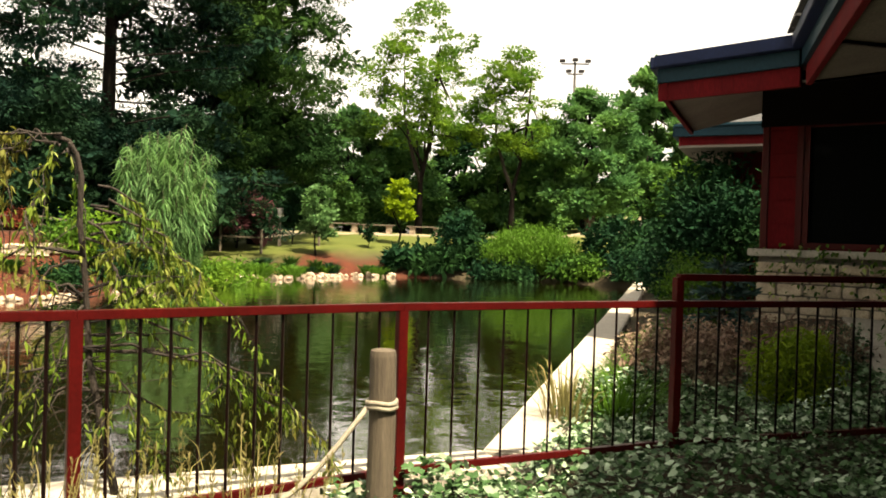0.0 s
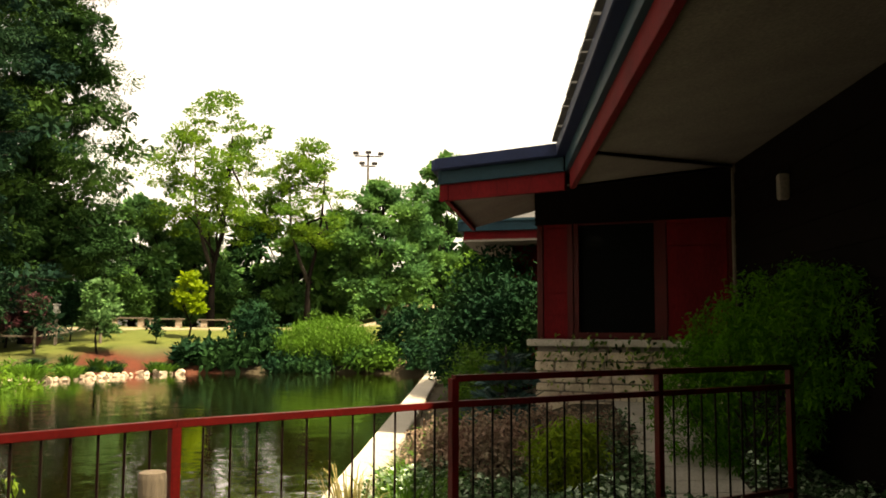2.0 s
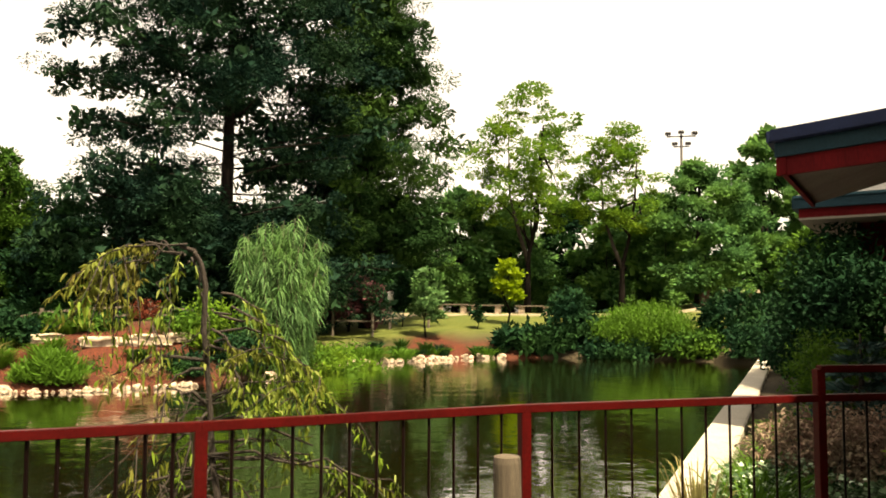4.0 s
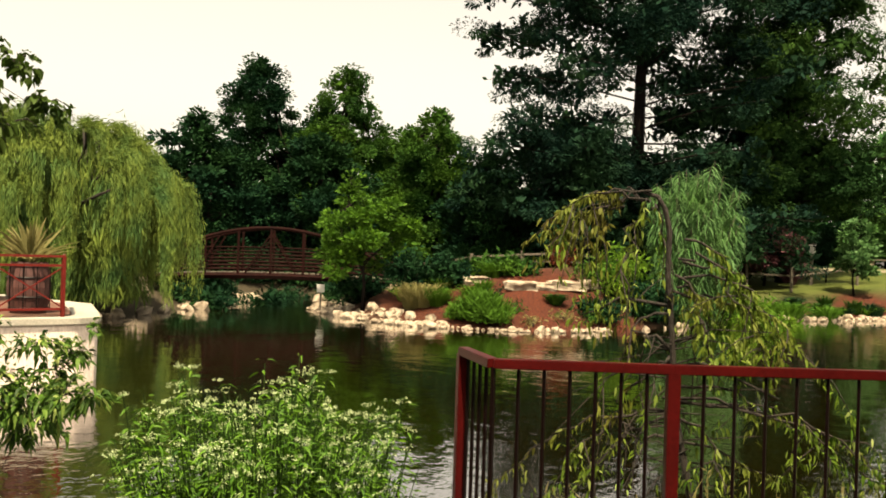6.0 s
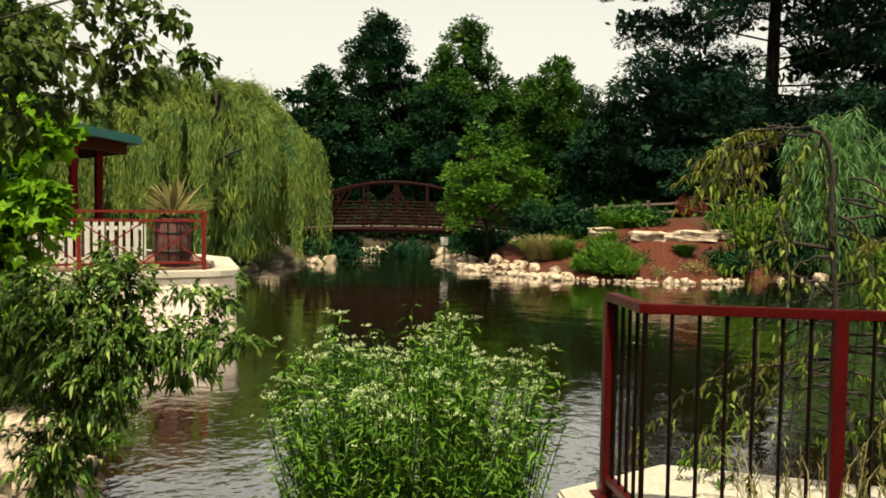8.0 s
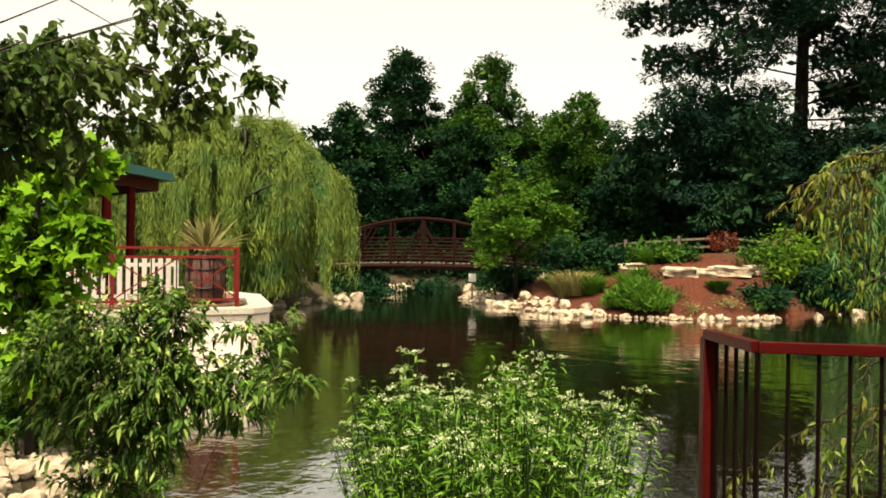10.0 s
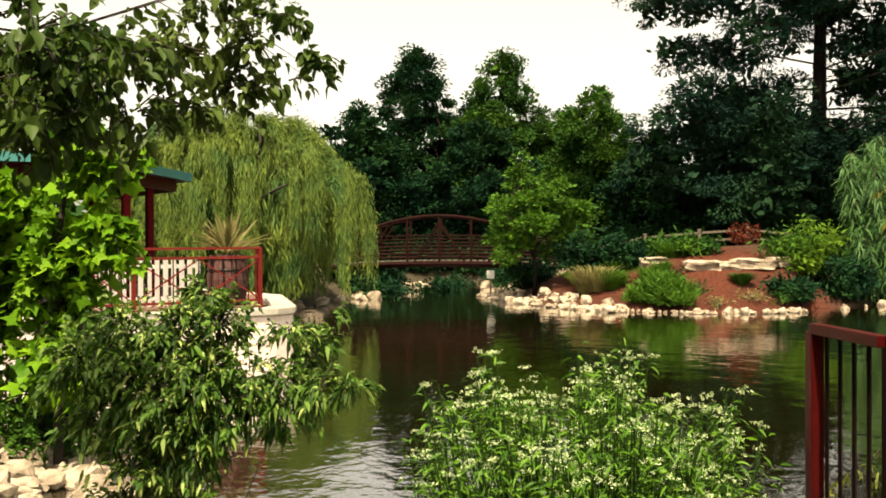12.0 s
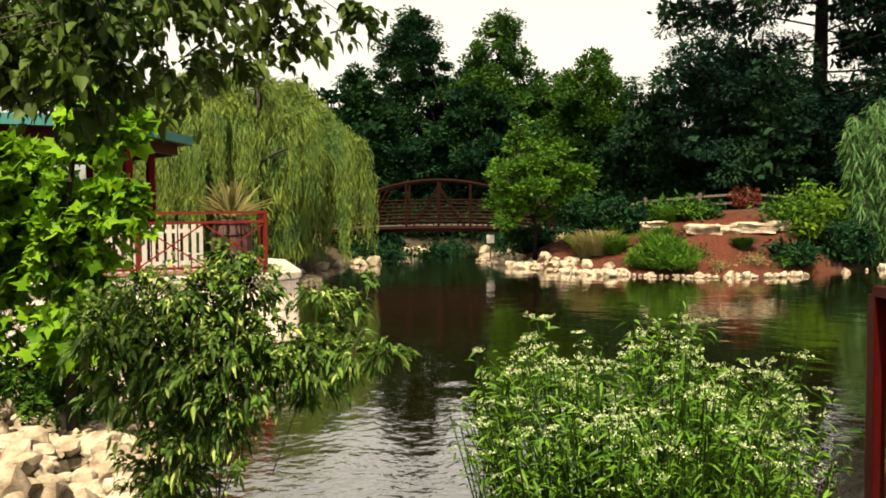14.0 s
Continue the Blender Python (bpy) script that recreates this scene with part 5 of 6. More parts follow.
def blades(name, at, label, n, height, spreadr, lmat, seed, width=0.02, lean=0.5, group="", category="grass", tip=None):
    ob = thing(name, at, label, category, group)
    rg = np.random.default_rng(seed)
    az, q = rg.uniform(0, 6.28, n), rg.uniform(0, 1, n) ** 0.5
    base = np.stack([np.cos(az) * q * spreadr * .45, np.sin(az) * q * spreadr * .45, np.full(n, -0.03)], 1)
    h = height * rg.uniform(0.5, 1.05, n)
    out = np.stack([np.cos(az) * q, np.sin(az) * q, np.zeros(n)], 1) * spreadr * lean + rg.normal(size=(n, 3)) * [.06, .06, 0] * height
    side = unit(np.stack([-np.sin(az), np.cos(az), np.zeros(n)], 1) + rg.normal(size=(n, 3)) * .3) * width * .5
    up = np.array([0, 0, 1.0])
    m1 = base + out * .3 + up * h[:, None] * .55
    m2 = base + out * .75 + up * h[:, None] * .9
    tp = base + out * 1.25 + up * h[:, None] * .98
    v = np.stack([base - side, base + side, m1 - side, m1 + side, m2 - side * .7, m2 + side * .7, tp], 1).reshape(-1, 3)
    k = np.arange(n)[:, None] * 7
    f = np.concatenate([k + [0, 1, 3], k + [0, 3, 2], k + [2, 3, 5], k + [2, 5, 4], k + [4, 5, 6]], 1).reshape(-1, 3)
    part("blade_mass", quick("blades", v, f), lmat, ob)
    if tip:
        pts = (tp[:, None, :] - up * np.linspace(0, .2, 26)[None, :, None] * height).reshape(-1, 3) + rg.normal(size=(n * 26, 3)) * 0.003
        tagged(part("plume_mass", cards("plumes", pts, rg.normal(size=(n * 26, 3)) * .35 + up, 0.028, 0.18, seed), tip, ob), kind="stuff")
    return ob


blades("grass_tuft", (-1.05, 3.95, gz(-1.05, 3.95)), "straw-coloured fountain grass before the railing", 44, 0.74, 0.5, L_TAN, 81, 0.006, tip=L_TAN)
blades("grass_tuft", (-0.45, 4.35, gz(-0.45, 4.35)), "straw-coloured fountain grass before the railing", 34, 0.62, 0.45, L_TAN, 82, 0.006, tip=L_TAN)
blades("grass_tuft", (-0.8, 4.0, gz(-0.8, 4.0)), "straw-coloured fountain grass before the railing", 30, 0.6, 0.4, L_TAN, 80, 0.006, tip=L_TAN)
blades("grass_tuft", (0.98, 7.15, 0), "small brown grass tuft on the pond wall", 90, 0.42, 0.35, L_TAN, 83, 0.012)
for k, (x, y) in enumerate(((1.58, 8.3), (2.1, 9.8), (2.45, 11.2), (1.85, 9.05), (2.8, 12.6), (1.4, 7.7), (2.3, 10.5))):
    blades("grass_clump", (x, y, gz(x, y)), "low green grassy clump beside the pond wall", 220, 0.3, 0.55, L_GRASS, 84 + k, 0.014, group="grass along the pond wall")

shrub("barberry", (2.05, 8.6, gz(2.05, 8.6)), "reddish brown barberry shrub with pinkish leaves", [(0, 0, .3, .5, .45, .28), (.35, .2, .32, .35, .35, .25), (-.12, .3, .28, .3, .35, .22)], 4200, 0.05, L_BARB, 91, 0.09, 0.5, near=True)
shrub("barberry", (2.55, 9.6, gz(2.55, 9.6)), "dusty red barberry shrub", [(0, 0, .28, .4, .4, .26)], 1500, 0.05, L_BARB, 92, 0.09, 0.5, near=True)
shrub("barberry", (3.2, 9.7, gz(3.2, 9.7)), "reddish brown barberry shrub with pinkish leaves", [(0, 0, .22, .45, .4, .24), (.4, -.3, .2, .35, .3, .2)], 2600, 0.05, L_BARB, 89, 0.09, 0.5, near=True)
shrub("gold_juniper", (2.8, 8.1, gz(2.8, 8.1)), "golden green feathery shrub", [(0, 0, .3, .32, .32, .3), (.15, .1, .42, .2, .2, .2)], 3000, 0.07, L_GOLD, 93, 0.08, 0.25, near=True)
shrub("juniper", (4.75, 8.5, gz(4.75, 8.5)), "large leaning bright green juniper against the dark wall", [(0, 0, .7, .55, .7, .75), (.1, -.3, 1.35, .5, .6, .5), (-.38, .35, .5, .4, .5, .5), (.2, -.8, 1.3, .5, .6, .6), (-.05, .3, 1.15, .42, .42, .45), (-.25, .55, .85, .35, .35, .4)], 26000, 0.06, L_JUNIPER, 94, 0.07, 0.25, near=True, stems=10, shell=0.75)
shrub("green_shrub", (3.45, 14.4, gz(3.45, 14.4)), "light green shrub beside the pond wall", [(0, 0, .5, .55, .6, .5), (.3, 1.2, .6, .6, .7, .55)], 5000, 0.09, L_PLANE, 95, 0.14, 0.3)
shrub("dark_shrub", (4.1, 17.6, gz(4.1, 17.6)), "tall dark green shrub at the building corner", [(0, 0, 1.2, .85, .9, 1.1), (.4, .4, 2.2, .75, .7, .75), (-.1, .8, 1.0, .55, .8, .9), (.5, -.8, 1.3, .6, .6, 1.1)], 17000, 0.12, L_DEEP, 96, 0.22, 0.45, stems=10)
shrub("dark_shrub", (4.9, 22.5, gz(4.9, 22.5)), "low dark green shrub by the pond wall", [(0, 0, .6, 1.0, 1.0, .7), (.4, 2.5, .6, .9, 1.1, .7)], 7000, 0.16, L_DEEP, 97, 0.25, 0.45)


def spruce(at, h, r, seed, label):
    ob = thing("blue_spruce", at, label, "tree")
    rg = np.random.default_rng(seed)
    b = Build().tube([(0, 0, -.2), (0, 0, h)], [0.06, 0.01], 7)
    P, D = [], []
    z = 0.12
    while z < h - .05:
        m = 9
        for k in range(m):
            a = 6.283 * (k + rg.random()) / m
            ln = r * (1 - z / h) ** 0.8 * rg.uniform(.8, 1.1) + .06
            tip = np.array([math.cos(a) * ln, math.sin(a) * ln, -.12 * ln])
            b.tube([(0, 0, z), tuple(tip + [0, 0, z])], [0.012, 0.004], 4)
            c = int(40 * ln / r) + 8
            t = rg.uniform(.1, 1, c)[:, None]
            side = np.array([-math.sin(a), math.cos(a), 0]) * rg.normal(size=(c, 1)) * .11 * (1.2 - t)
            P.append(tip * t + side + [0, 0, z])
            D.append(unit(tip[None, :] / ln + side * 4 + rg.normal(size=(c, 3)) * .35 + [0, 0, .25]))
        z += 0.15
    part("trunk", b, M_BARK, ob)
    part("needles", cards("needles", np.concatenate(P), np.concatenate(D), 0.12, 0.28, seed), L_SPRUCE, ob)


spruce((3.15, 11.6, gz(3.15, 11.6)), 1.15, 0.62, 98, "dense blue spruce beside the bay window")
# creeper on the stone base
rg = np.random.default_rng(99)
n_ = 420
s_, z_ = rg.uniform(-.1, LW, n_), 0.55 + 0.7 * rg.random(n_) ** 0.7
dv = (W_1 - W_0).normalized()
cp = np.stack([W_0.x + dv.x * s_ + dv.y * .13, W_0.y + dv.y * s_ - dv.x * .13, z_], 1) + rg.normal(size=(n_, 3)) * .03
solid("creeper", leaves("creeper", cp, rg.normal(size=(n_, 3)) * .6 + [dv.y * .6, -dv.x * .6, -.3], 0.08, 0.6, seed=99), L_DROOP, "green creeper over the stone base", "creeper", kind="stuff")


# ---------- weeping mulberry beside the railing ----------
mul = thing("weeping_mulberry", (-1.25, 4.97, -0.03), "small weeping mulberry with bent trunk and yellowing leaves", "tree")
b = Build()
b.tube([(0, 0, 0), (-0.06, -0.01, .3), (-0.13, -0.03, .65), (-0.15, -0.04, 1.0), (-0.16, -0.09, 1.30), (-0.155, -0.095, 1.5), (-0.175, -0.105, 1.60), (-0.205, -0.12, 1.66), (-0.26, -0.15, 1.68)], [0.021, 0.018, 0.016, 0.014, 0.0135, 0.013, 0.012, 0.011, 0.009], 9)
part("trunk", b, M_BARK, mul, "bent grey-brown trunk", smooth=True)
b = Build()
rg = np.random.default_rng(101)
P, D = [], []
view_left = np.array([-0.88, -0.47, 0])


def weep(start, side, fwd, out, drop, r0, n_leaf, seed):
    """A branch that arches out and hangs; side and fwd give its heading."""
    st = np.array(start)
    out *= (0.84 if st[2] > 1.1 else 1.2) if side < 0 else (0.7 if st[2] > 1.1 else 1.1)
    dirv = side * view_left + fwd * np.array([-0.47, 0.88, 0])
    rr = np.random.default_rng(seed)
    t = np.linspace(0, 1, 12)
    wob = rr.normal(size=(12, 3)) * 0.018
    pts = st + np.outer(t ** 0.75 * out, dirv) + np.outer(0.03 * np.sin(t * 3.0) - drop * t ** 1.7, [0, 0, 1]) + wob
    b.tube(pts, [max(0.0028, r0 * (1 - .85 * k)) for k in t], 5)
    n_leaf = int(n_leaf * (3.2 if st[2] > 1.1 else 5.0))
    tt = rr.uniform(0.2, 1, n_leaf)
    L = np.stack([np.interp(tt, t, pts[:, i]) for i in range(3)], 1)
    P.append(L)
    D.append(rr.normal(size=(n_leaf, 3)) * .5 + [0, 0, -.7] + dirv * .4)
    for k in range(3):                                       # twigs
        i = rr.integers(4, 11)
        e = pts[i] + rr.normal(size=3) * [.12, .12, .05] + [0, 0, -rr.uniform(.1, .35)]
        b.tube([pts[i], (pts[i] + e) / 2 + [0.02, 0, 0.03], e], [0.0035, 0.003, 0.002], 4)
        m = n_leaf // 3
        u = rr.uniform(0.1, 1, m)[:, None]
        P.append(pts[i] * (1 - u) + e * u + rr.normal(size=(m, 3)) * .02)
        D.append(rr.normal(size=(m, 3)) * .5 + [0, 0, -.8])


TOPM = (-0.22, -0.13, 1.69)
for k, (sd, fw, out, drop, nl) in enumerate(((1, .05, .84, .26, 34), (1, -.15, .7, .20, 30), (1, .3, .55, .30, 22), (.9, .2, .4, .42, 18), (.6, -.5, .35, .5, 14), (-.3, .8, .4, .6, 12), (1, .0, .62, .34, 24), (.6, .4, .35, .45, 14))):
    weep(np.array(TOPM) + view_left * 0.02 * k * (sd > .7) - np.array([0, 0, .012 * k]), sd, fw, out, drop, 0.006, nl, 300 + k)
for k, (z, sd, fw, out, drop, nl) in enumerate(((1.45, -1, .1, .5, .55, 34), (1.36, -.9, .4, .7, .5, 38), (1.38, -1, -.3, .5, .55, 30), (1.25, -.6, .7, .5, .5, 24), (1.3, -.9, 0, .82, .42, 44), (1.2, -1, .2, .65, .36, 36), (1.28, -.5, -.3, .4, .5, 24))):
    weep((-0.12, -0.07, z), sd, fw, out, drop, 0.007, nl, 330 + k)
for k, (z, sd, fw, out, drop, nl) in enumerate(((1.12, 1, .1, .5, .7, 8), (.92, .5, -.1, .35, .9, 6), (.85, .8, .2, .45, .85, 8), (.78, -.9, .1, .75, .4, 14), (.72, -1, -.2, .95, .5, 16), (.7, -1, .3, 1.0, .52, 16), (.66, .9, 0, .6, .55, 16), (.6, 1, .3, .8, .5, 16), (.7, -.8, -.1, 1.25, .6, 26), (.5, -1, .1, .7, .45, 22), (.55, .9, -.1, .5, .45, 14), (.62, -.6, -.3, .5, .5, 18))):
    weep((-0.16, -0.05, z), sd, fw, out, drop, 0.008, nl, 360 + k)
for z, pts in ((1.15, ((.14, .02), (.24, .03), (.33, -.03), (.42, -.06))), (.95, ((.06, .06), (.11, .05), (.13, -.06), (.135, -.2))), (.86, ((-.15, .03), (-.32, -.04), (-.5, -.12)))):
    st = np.array([-0.155, -0.06, z])
    b.tube([st] + [st + view_left * u + np.array([0, 0, w]) for u, w in pts], [0.011, 0.009, 0.007, 0.005, 0.003][:len(pts) + 1], 6)
for k in range(46):                                       # dry twigs about the rail
    st = np.array([-0.14, -0.04, rg.uniform(.35, 1.0)])
    u, w = rg.uniform(-1, 1), rg.uniform(-.5, .12)
    mid = st + view_left * u * .22 + np.array([rg.normal() * .05, rg.normal() * .05, .05 + w * .2])
    b.tube([st, mid, st + view_left * u * rg.uniform(.3, .75) + np.array([rg.normal() * .12, rg.normal() * .12, w])], [0.005, 0.0035, 0.0018], 4)
P.append(np.array([-0.155, -0.06, 1.12]) + view_left * rg.uniform(.25, .5, (70, 1)) + rg.normal(size=(70, 3)) * [.06, .06, .07])
D.append(rg.normal(size=(70, 3)) * .6 + [0, 0, -.7])
tagged(part("branch_mass", b, M_BARK, mul, "drooping branches and bare twigs", smooth=True), kind="stuff")
part("foliage", leaves("leaves", np.concatenate(P), np.concatenate(D), 0.036, 0.34, seed=102, droop=0.45), L_MULB, mul)

# ---------- white-flowering boneset at the water's edge ----------
bone = thing("boneset", (-2.66, 3.56, -0.85), "bushy boneset with clusters of small white flowers", "plant")
rg = np.random.default_rng(110)
sb, P, D, F = Build(), [], [], []
for s in range(560):
    a, q = rg.uniform(0, 6.28), rg.uniform(0, 1) ** 0.5
    rx, ry = math.cos(a) * q, math.sin(a) * q
    lump = 0.19 * math.sin(5.4 * rx + 1.0) * math.sin(5.0 * ry + .6) + 0.03 * math.sin(9 * rx) * math.sin(8 * ry)
    h = (1.58 - 0.22 * q ** 2 + lump)
    side = s % 5 < 2                                         # shorter shoots that fill the flanks
    h *= rg.uniform(0.35, 0.85) if side else rg.uniform(0.9, 1.0)
    o = rg.uniform(.56, .74) if side else .63
    if side:
        rx, ry = math.cos(a) * max(q, .7), math.sin(a) * max(q, .7)
    base, tip = np.array([rx * .34, ry * .34, 0]), np.array([rx * o, ry * o, h]) + rg.normal(size=3) * [.04, .04, 0]
    mid = base * .45 + tip * .55 + np.array([rg.normal() * .03, rg.normal() * .03, .06])
    sb.tube([base, mid, tip], [0.0045, 0.0035, 0.0022], 4)
    m = 46
    t = np.repeat(np.linspace(0.3, 1.0, m // 2) ** 0.85, 2)[:, None]
    P.append(base * (1 - t) ** 2 + 2 * mid * t * (1 - t) + tip * t * t + rg.normal(size=(m, 3)) * .012)
    az = np.tile([0, 3.1416], m // 2) + np.repeat(np.arange(m // 2) * 1.57 + rg.uniform(0, 6), 2) + rg.normal(size=m) * .4
    D.append(np.stack([np.cos(az), np.sin(az), rg.uniform(-.35, .5, m)], 1))
    for hd in range(int(rg.integers(0, 3)) if not side else int(rg.random() < .3)):
        c = tip + rg.normal(size=3) * [.03, .03, .012] + [0, 0, .02 - .015 * hd]
        sb.tube([mid * .25 + tip * .75, c - [0, 0, .02]], [0.0024, 0.0018], 3)
        for f in range(int(rg.integers(2, 7))):              # small heads of one flat cluster
            k = 9
            e = c + np.append(rg.normal(size=2) * .018, rg.normal() * .004)
            ra, rr = rg.uniform(0, 6.28, k), 0.009 * rg.uniform(0, 1, k) ** .5
            F.append(e + np.stack([np.cos(ra) * rr, np.sin(ra) * rr, rg.normal(size=k) * .003], 1))
tagged(part("stem_mass", sb, M_STEM, bone), kind="stuff")
part("foliage", leaves("leaves", np.concatenate(P), np.concatenate(D), 0.050, 0.2, seed=111, droop=0.4), L_FLOWER, bone)
F = np.concatenate(F)
part("blossom", cards("blossom", F, rg.normal(size=F.shape) + [0, 0, .6], 0.0060, 0.9, 112), L_BLOOM, bone, "flat clusters of tiny white flowers")


# ---------- drooping shrub, plane sapling and overhanging tree on the near bank ----------
def palmate(name, points, along, size, seed):
    """Large five-lobed leaves, a little cupped."""
    rr = np.random.default_rng(seed)
    n = len(points)
    L = (size * rr.uniform(0.55, 1.3, n))[:, None, None]
    a = unit(along)
    f = unit(rr.normal(size=(n, 3)) * 0.55 + [0.25, -0.25, 0.8])
    s = unit(np.cross(a, f))
    u = np.cross(s, a)
    ang = np.radians([180, 118, 95, 62, 40, 22, 0, -22, -40, -62, -95, -118])
    rad = np.array([0.0, 0.55, 0.50, 0.86, 0.55, 0.62, 1.0, 0.62, 0.55, 0.86, 0.50, 0.55])
    x, y = rad * np.cos(ang), rad * np.sin(ang) * 0.85
    z = -0.22 * rad ** 2 + 0.10 * np.abs(y)
    v = points[:, None, :] + L * (x[None, :, None] * a[:, None, :] + y[None, :, None] * s[:, None, :] + z[None, :, None] * u[:, None, :])
    k = np.arange(n)[:, None] * 12
    fa = np.concatenate([k + [0, i, i + 1] for i in range(1, 11)], 1).reshape(-1, 3)
    return quick(name, v.reshape(-1, 3), fa)


def leafy(name, at, label, blobs, sprays, per, leaf, aspect, lmat, seed, droop=0.5, reach=0.5, fall=0.25, stem=0.012, category="shrub", trunk=None, tr=0.05, lobed=False, hang=None, over=1.0, fan=0.5, rooted=3):
    """Twigs that reach from the stem to points of the blobs, each set with real leaves."""
    ob = thing(name, at, label, category)
    rr = np.random.default_rng(seed)
    b, P, D = Build(), [], []
    if trunk:
        b.tube(trunk, [tr * (1 - .7 * i / (len(trunk) - 1)) for i in range(len(trunk))], 8)
    root = np.array(trunk[-2] if trunk else (0, 0, 0.05), float)
    vol = np.array([(x[3] * x[4] * x[5]) ** .7 for x in blobs])
    for s in range(sprays):
        bl = blobs[rr.choice(len(blobs), p=vol / vol.sum())]
        d = unit(rr.normal(size=(1, 3)))[0]
        c = np.array(bl[:3])
        tip = c + d * np.array(bl[3:]) * rr.uniform(.5, over)
        st = c * (1 - reach) + root * reach if s % rooted == 0 else c + d * np.array(bl[3:]) * rr.uniform(.0, .35)
        mid = (st + tip) / 2 + [0, 0, .12 * np.linalg.norm(tip - st)]
        e = tip - [0, 0, fall * np.linalg.norm(tip - st)]
        b.tube([st, mid, e], [stem * .5, stem * .35, stem * .12], 4)
        t = rr.uniform(.2, 1, per)[:, None]
        P.append(st * (1 - t) ** 2 + 2 * mid * t * (1 - t) + e * t * t + rr.normal(size=(per, 3)) * .015)
        D.append(rr.normal(size=(per, 3)) * .55 + unit((e - st)[None, :])[0] * fan + [0, 0, -(droop if hang is None else hang)])
    tagged(part("stem_mass", b, M_BARK, ob, smooth=True), kind="stuff")
    P, D = np.concatenate(P), np.concatenate(D)
    me = palmate("leaves", P, D, leaf, seed) if lobed else leaves("leaves", P, D, leaf, aspect, seed=seed, droop=droop)
    part("foliage", me, lmat, ob)
    return ob


g_d = gz(-4.8, 3.0)
DOG = [(-.11, .23, .50, .36), (.05, .42, .48, .26), (-.30, .03, .42, .38), (-.10, .21, .25, .34), (-.24, .05, .02, .30), (-.32, -.02, -.22, .3), (-.46, -.17, .32, .24), (-.2, .14, .74, .26), (-.05, .30, .78, .2), (-.42, -.06, .72, .28), (-.12, .26, .93, .14), (-.5, -.25, .6, .25),
       (.2, .52, .42, .2), (.42, .60, .48, .15), (.62, .66, .50, .1), (.0, .80, .55, .15), (.02, .9, .66, .12), (.1, .62, .74, .14), (.06, .96, .8, .07), (.0, .68, .24, .16)]
leafy("dogwood", (-4.8, 3.0, g_d), "leafy shrub with long drooping pale-edged leaves", [(x, y, z - g_d, r, r, r) for x, y, z, r in DOG], 680, 18, 0.057, 0.40, L_DROOP, 121, droop=0.7, fall=0.1, hang=-0.2, over=1.25, fan=1.0, stem=0.007, rooted=40)
leafy("plane_sapling", (-8.6, 3.8, gz(-8.6, 3.8)), "young plane tree with large bright green leaves", [(0, 0, 1.8, .55, .55, .7), (.2, .2, 2.8, .4, .4, .45), (-.5, -.3, 2.3, .6, .6, .6), (.1, .1, 1.0, .6, .6, .5), (-.9, -.5, 1.5, .6, .6, .7), (.32, .34, 2.15, .42, .42, .5), (.34, .36, 2.75, .36, .36, .35)], 600, 8, 0.12, 0.9, L_SAP, 122, droop=0.1, lobed=True, category="tree", trunk=[(0, 0, -.2), (0, 0, 1.1), (.05, 0, 2.1), (.1, .1, 2.9)])
g_s = gz(-4.6, 0.8)
OVERHANG = [(1.06, 2.19, 1.94, 0.12), (1.05, 2.03, 1.84, 0.14), (1.03, 1.86, 1.8, 0.2), (1.01, 1.92, 1.99, 0.2), (1.09, 1.63, 1.7, 0.17), (1.19, 1.38, 1.64, 0.2), (1.07, 1.62, 1.92, 0.24), (1.24, 1.21, 1.77, 0.26), (1.29, 1.05, 1.62, 0.26), (1.34, 1.02, 1.82, 0.28), (1.14, 1.39, 1.85, 0.25), (1.22, 1.19, 1.57, 0.16), (1.0, 2.1, 2.12, .2), (1.0, 1.75, 2.15, .25)]
# The last blob, at 2.9 m, is added above the view to shade the dogwood.
leafy("shade_tree", (-4.6, 0.8, g_s), "small tree with broad dark leaves hanging over the walk", [(x, y, z - g_s, r, r, r * .8) for x, y, z, r in OVERHANG] + [(.35, 1.0, 2.9 - g_s, .45, .5, .3)], 300, 11, 0.042, 0.74, L_SHADE, 123, droop=0.3, hang=.3, category="tree", trunk=[(0, 0, -.2), (.05, .05, 1.3), (.45, .3, 2.1), (.9, .8, 2.4)], tr=0.08, reach=.45, stem=0.008, rooted=25)

leafy("shade_tree", (-9.9, 2.6, gz(-9.9, 2.6)), "slender dark-leaved tree beside the terrace", [(0, 1.3, 2.85, .45, .45, .3), (.25, 1.7, 2.95, .45, .45, .3), (-.1, 1.0, 2.95, .5, .5, .35), (-.3, .5, 3.0, .5, .5, .4), (.5, 1.6, 3.1, .5, .5, .4), (.2, 1.2, 3.4, .6, .6, .4), (.8, 1.7, 3.5, .5, .5, .4)], 520, 11, 0.085, 0.75, L_SHADE, 124, droop=0.35, hang=.4, category="tree", trunk=[(0, 0, -.2), (.05, .2, 1.2), (0, .7, 2.1), (.1, 1.2, 2.8)], tr=0.07, reach=.3)
for k, (px_, py_) in enumerate(((-8.6, 4.7), (-9.3, 4.0), (-9.6, 3.4), (-10.2, 4.2), (-9.6, 2.8))):
    shrub("bank_shrub", (px_, py_, gz(px_, py_)), "low green plants among the near rocks", [(0, 0, .4, .5, .5, .5), (.3, -.2, .3, .4, .4, .35)], 2200, 0.08, L_OAK if k % 2 else L_PLANE, 260 + k, 0.12, 0.4)

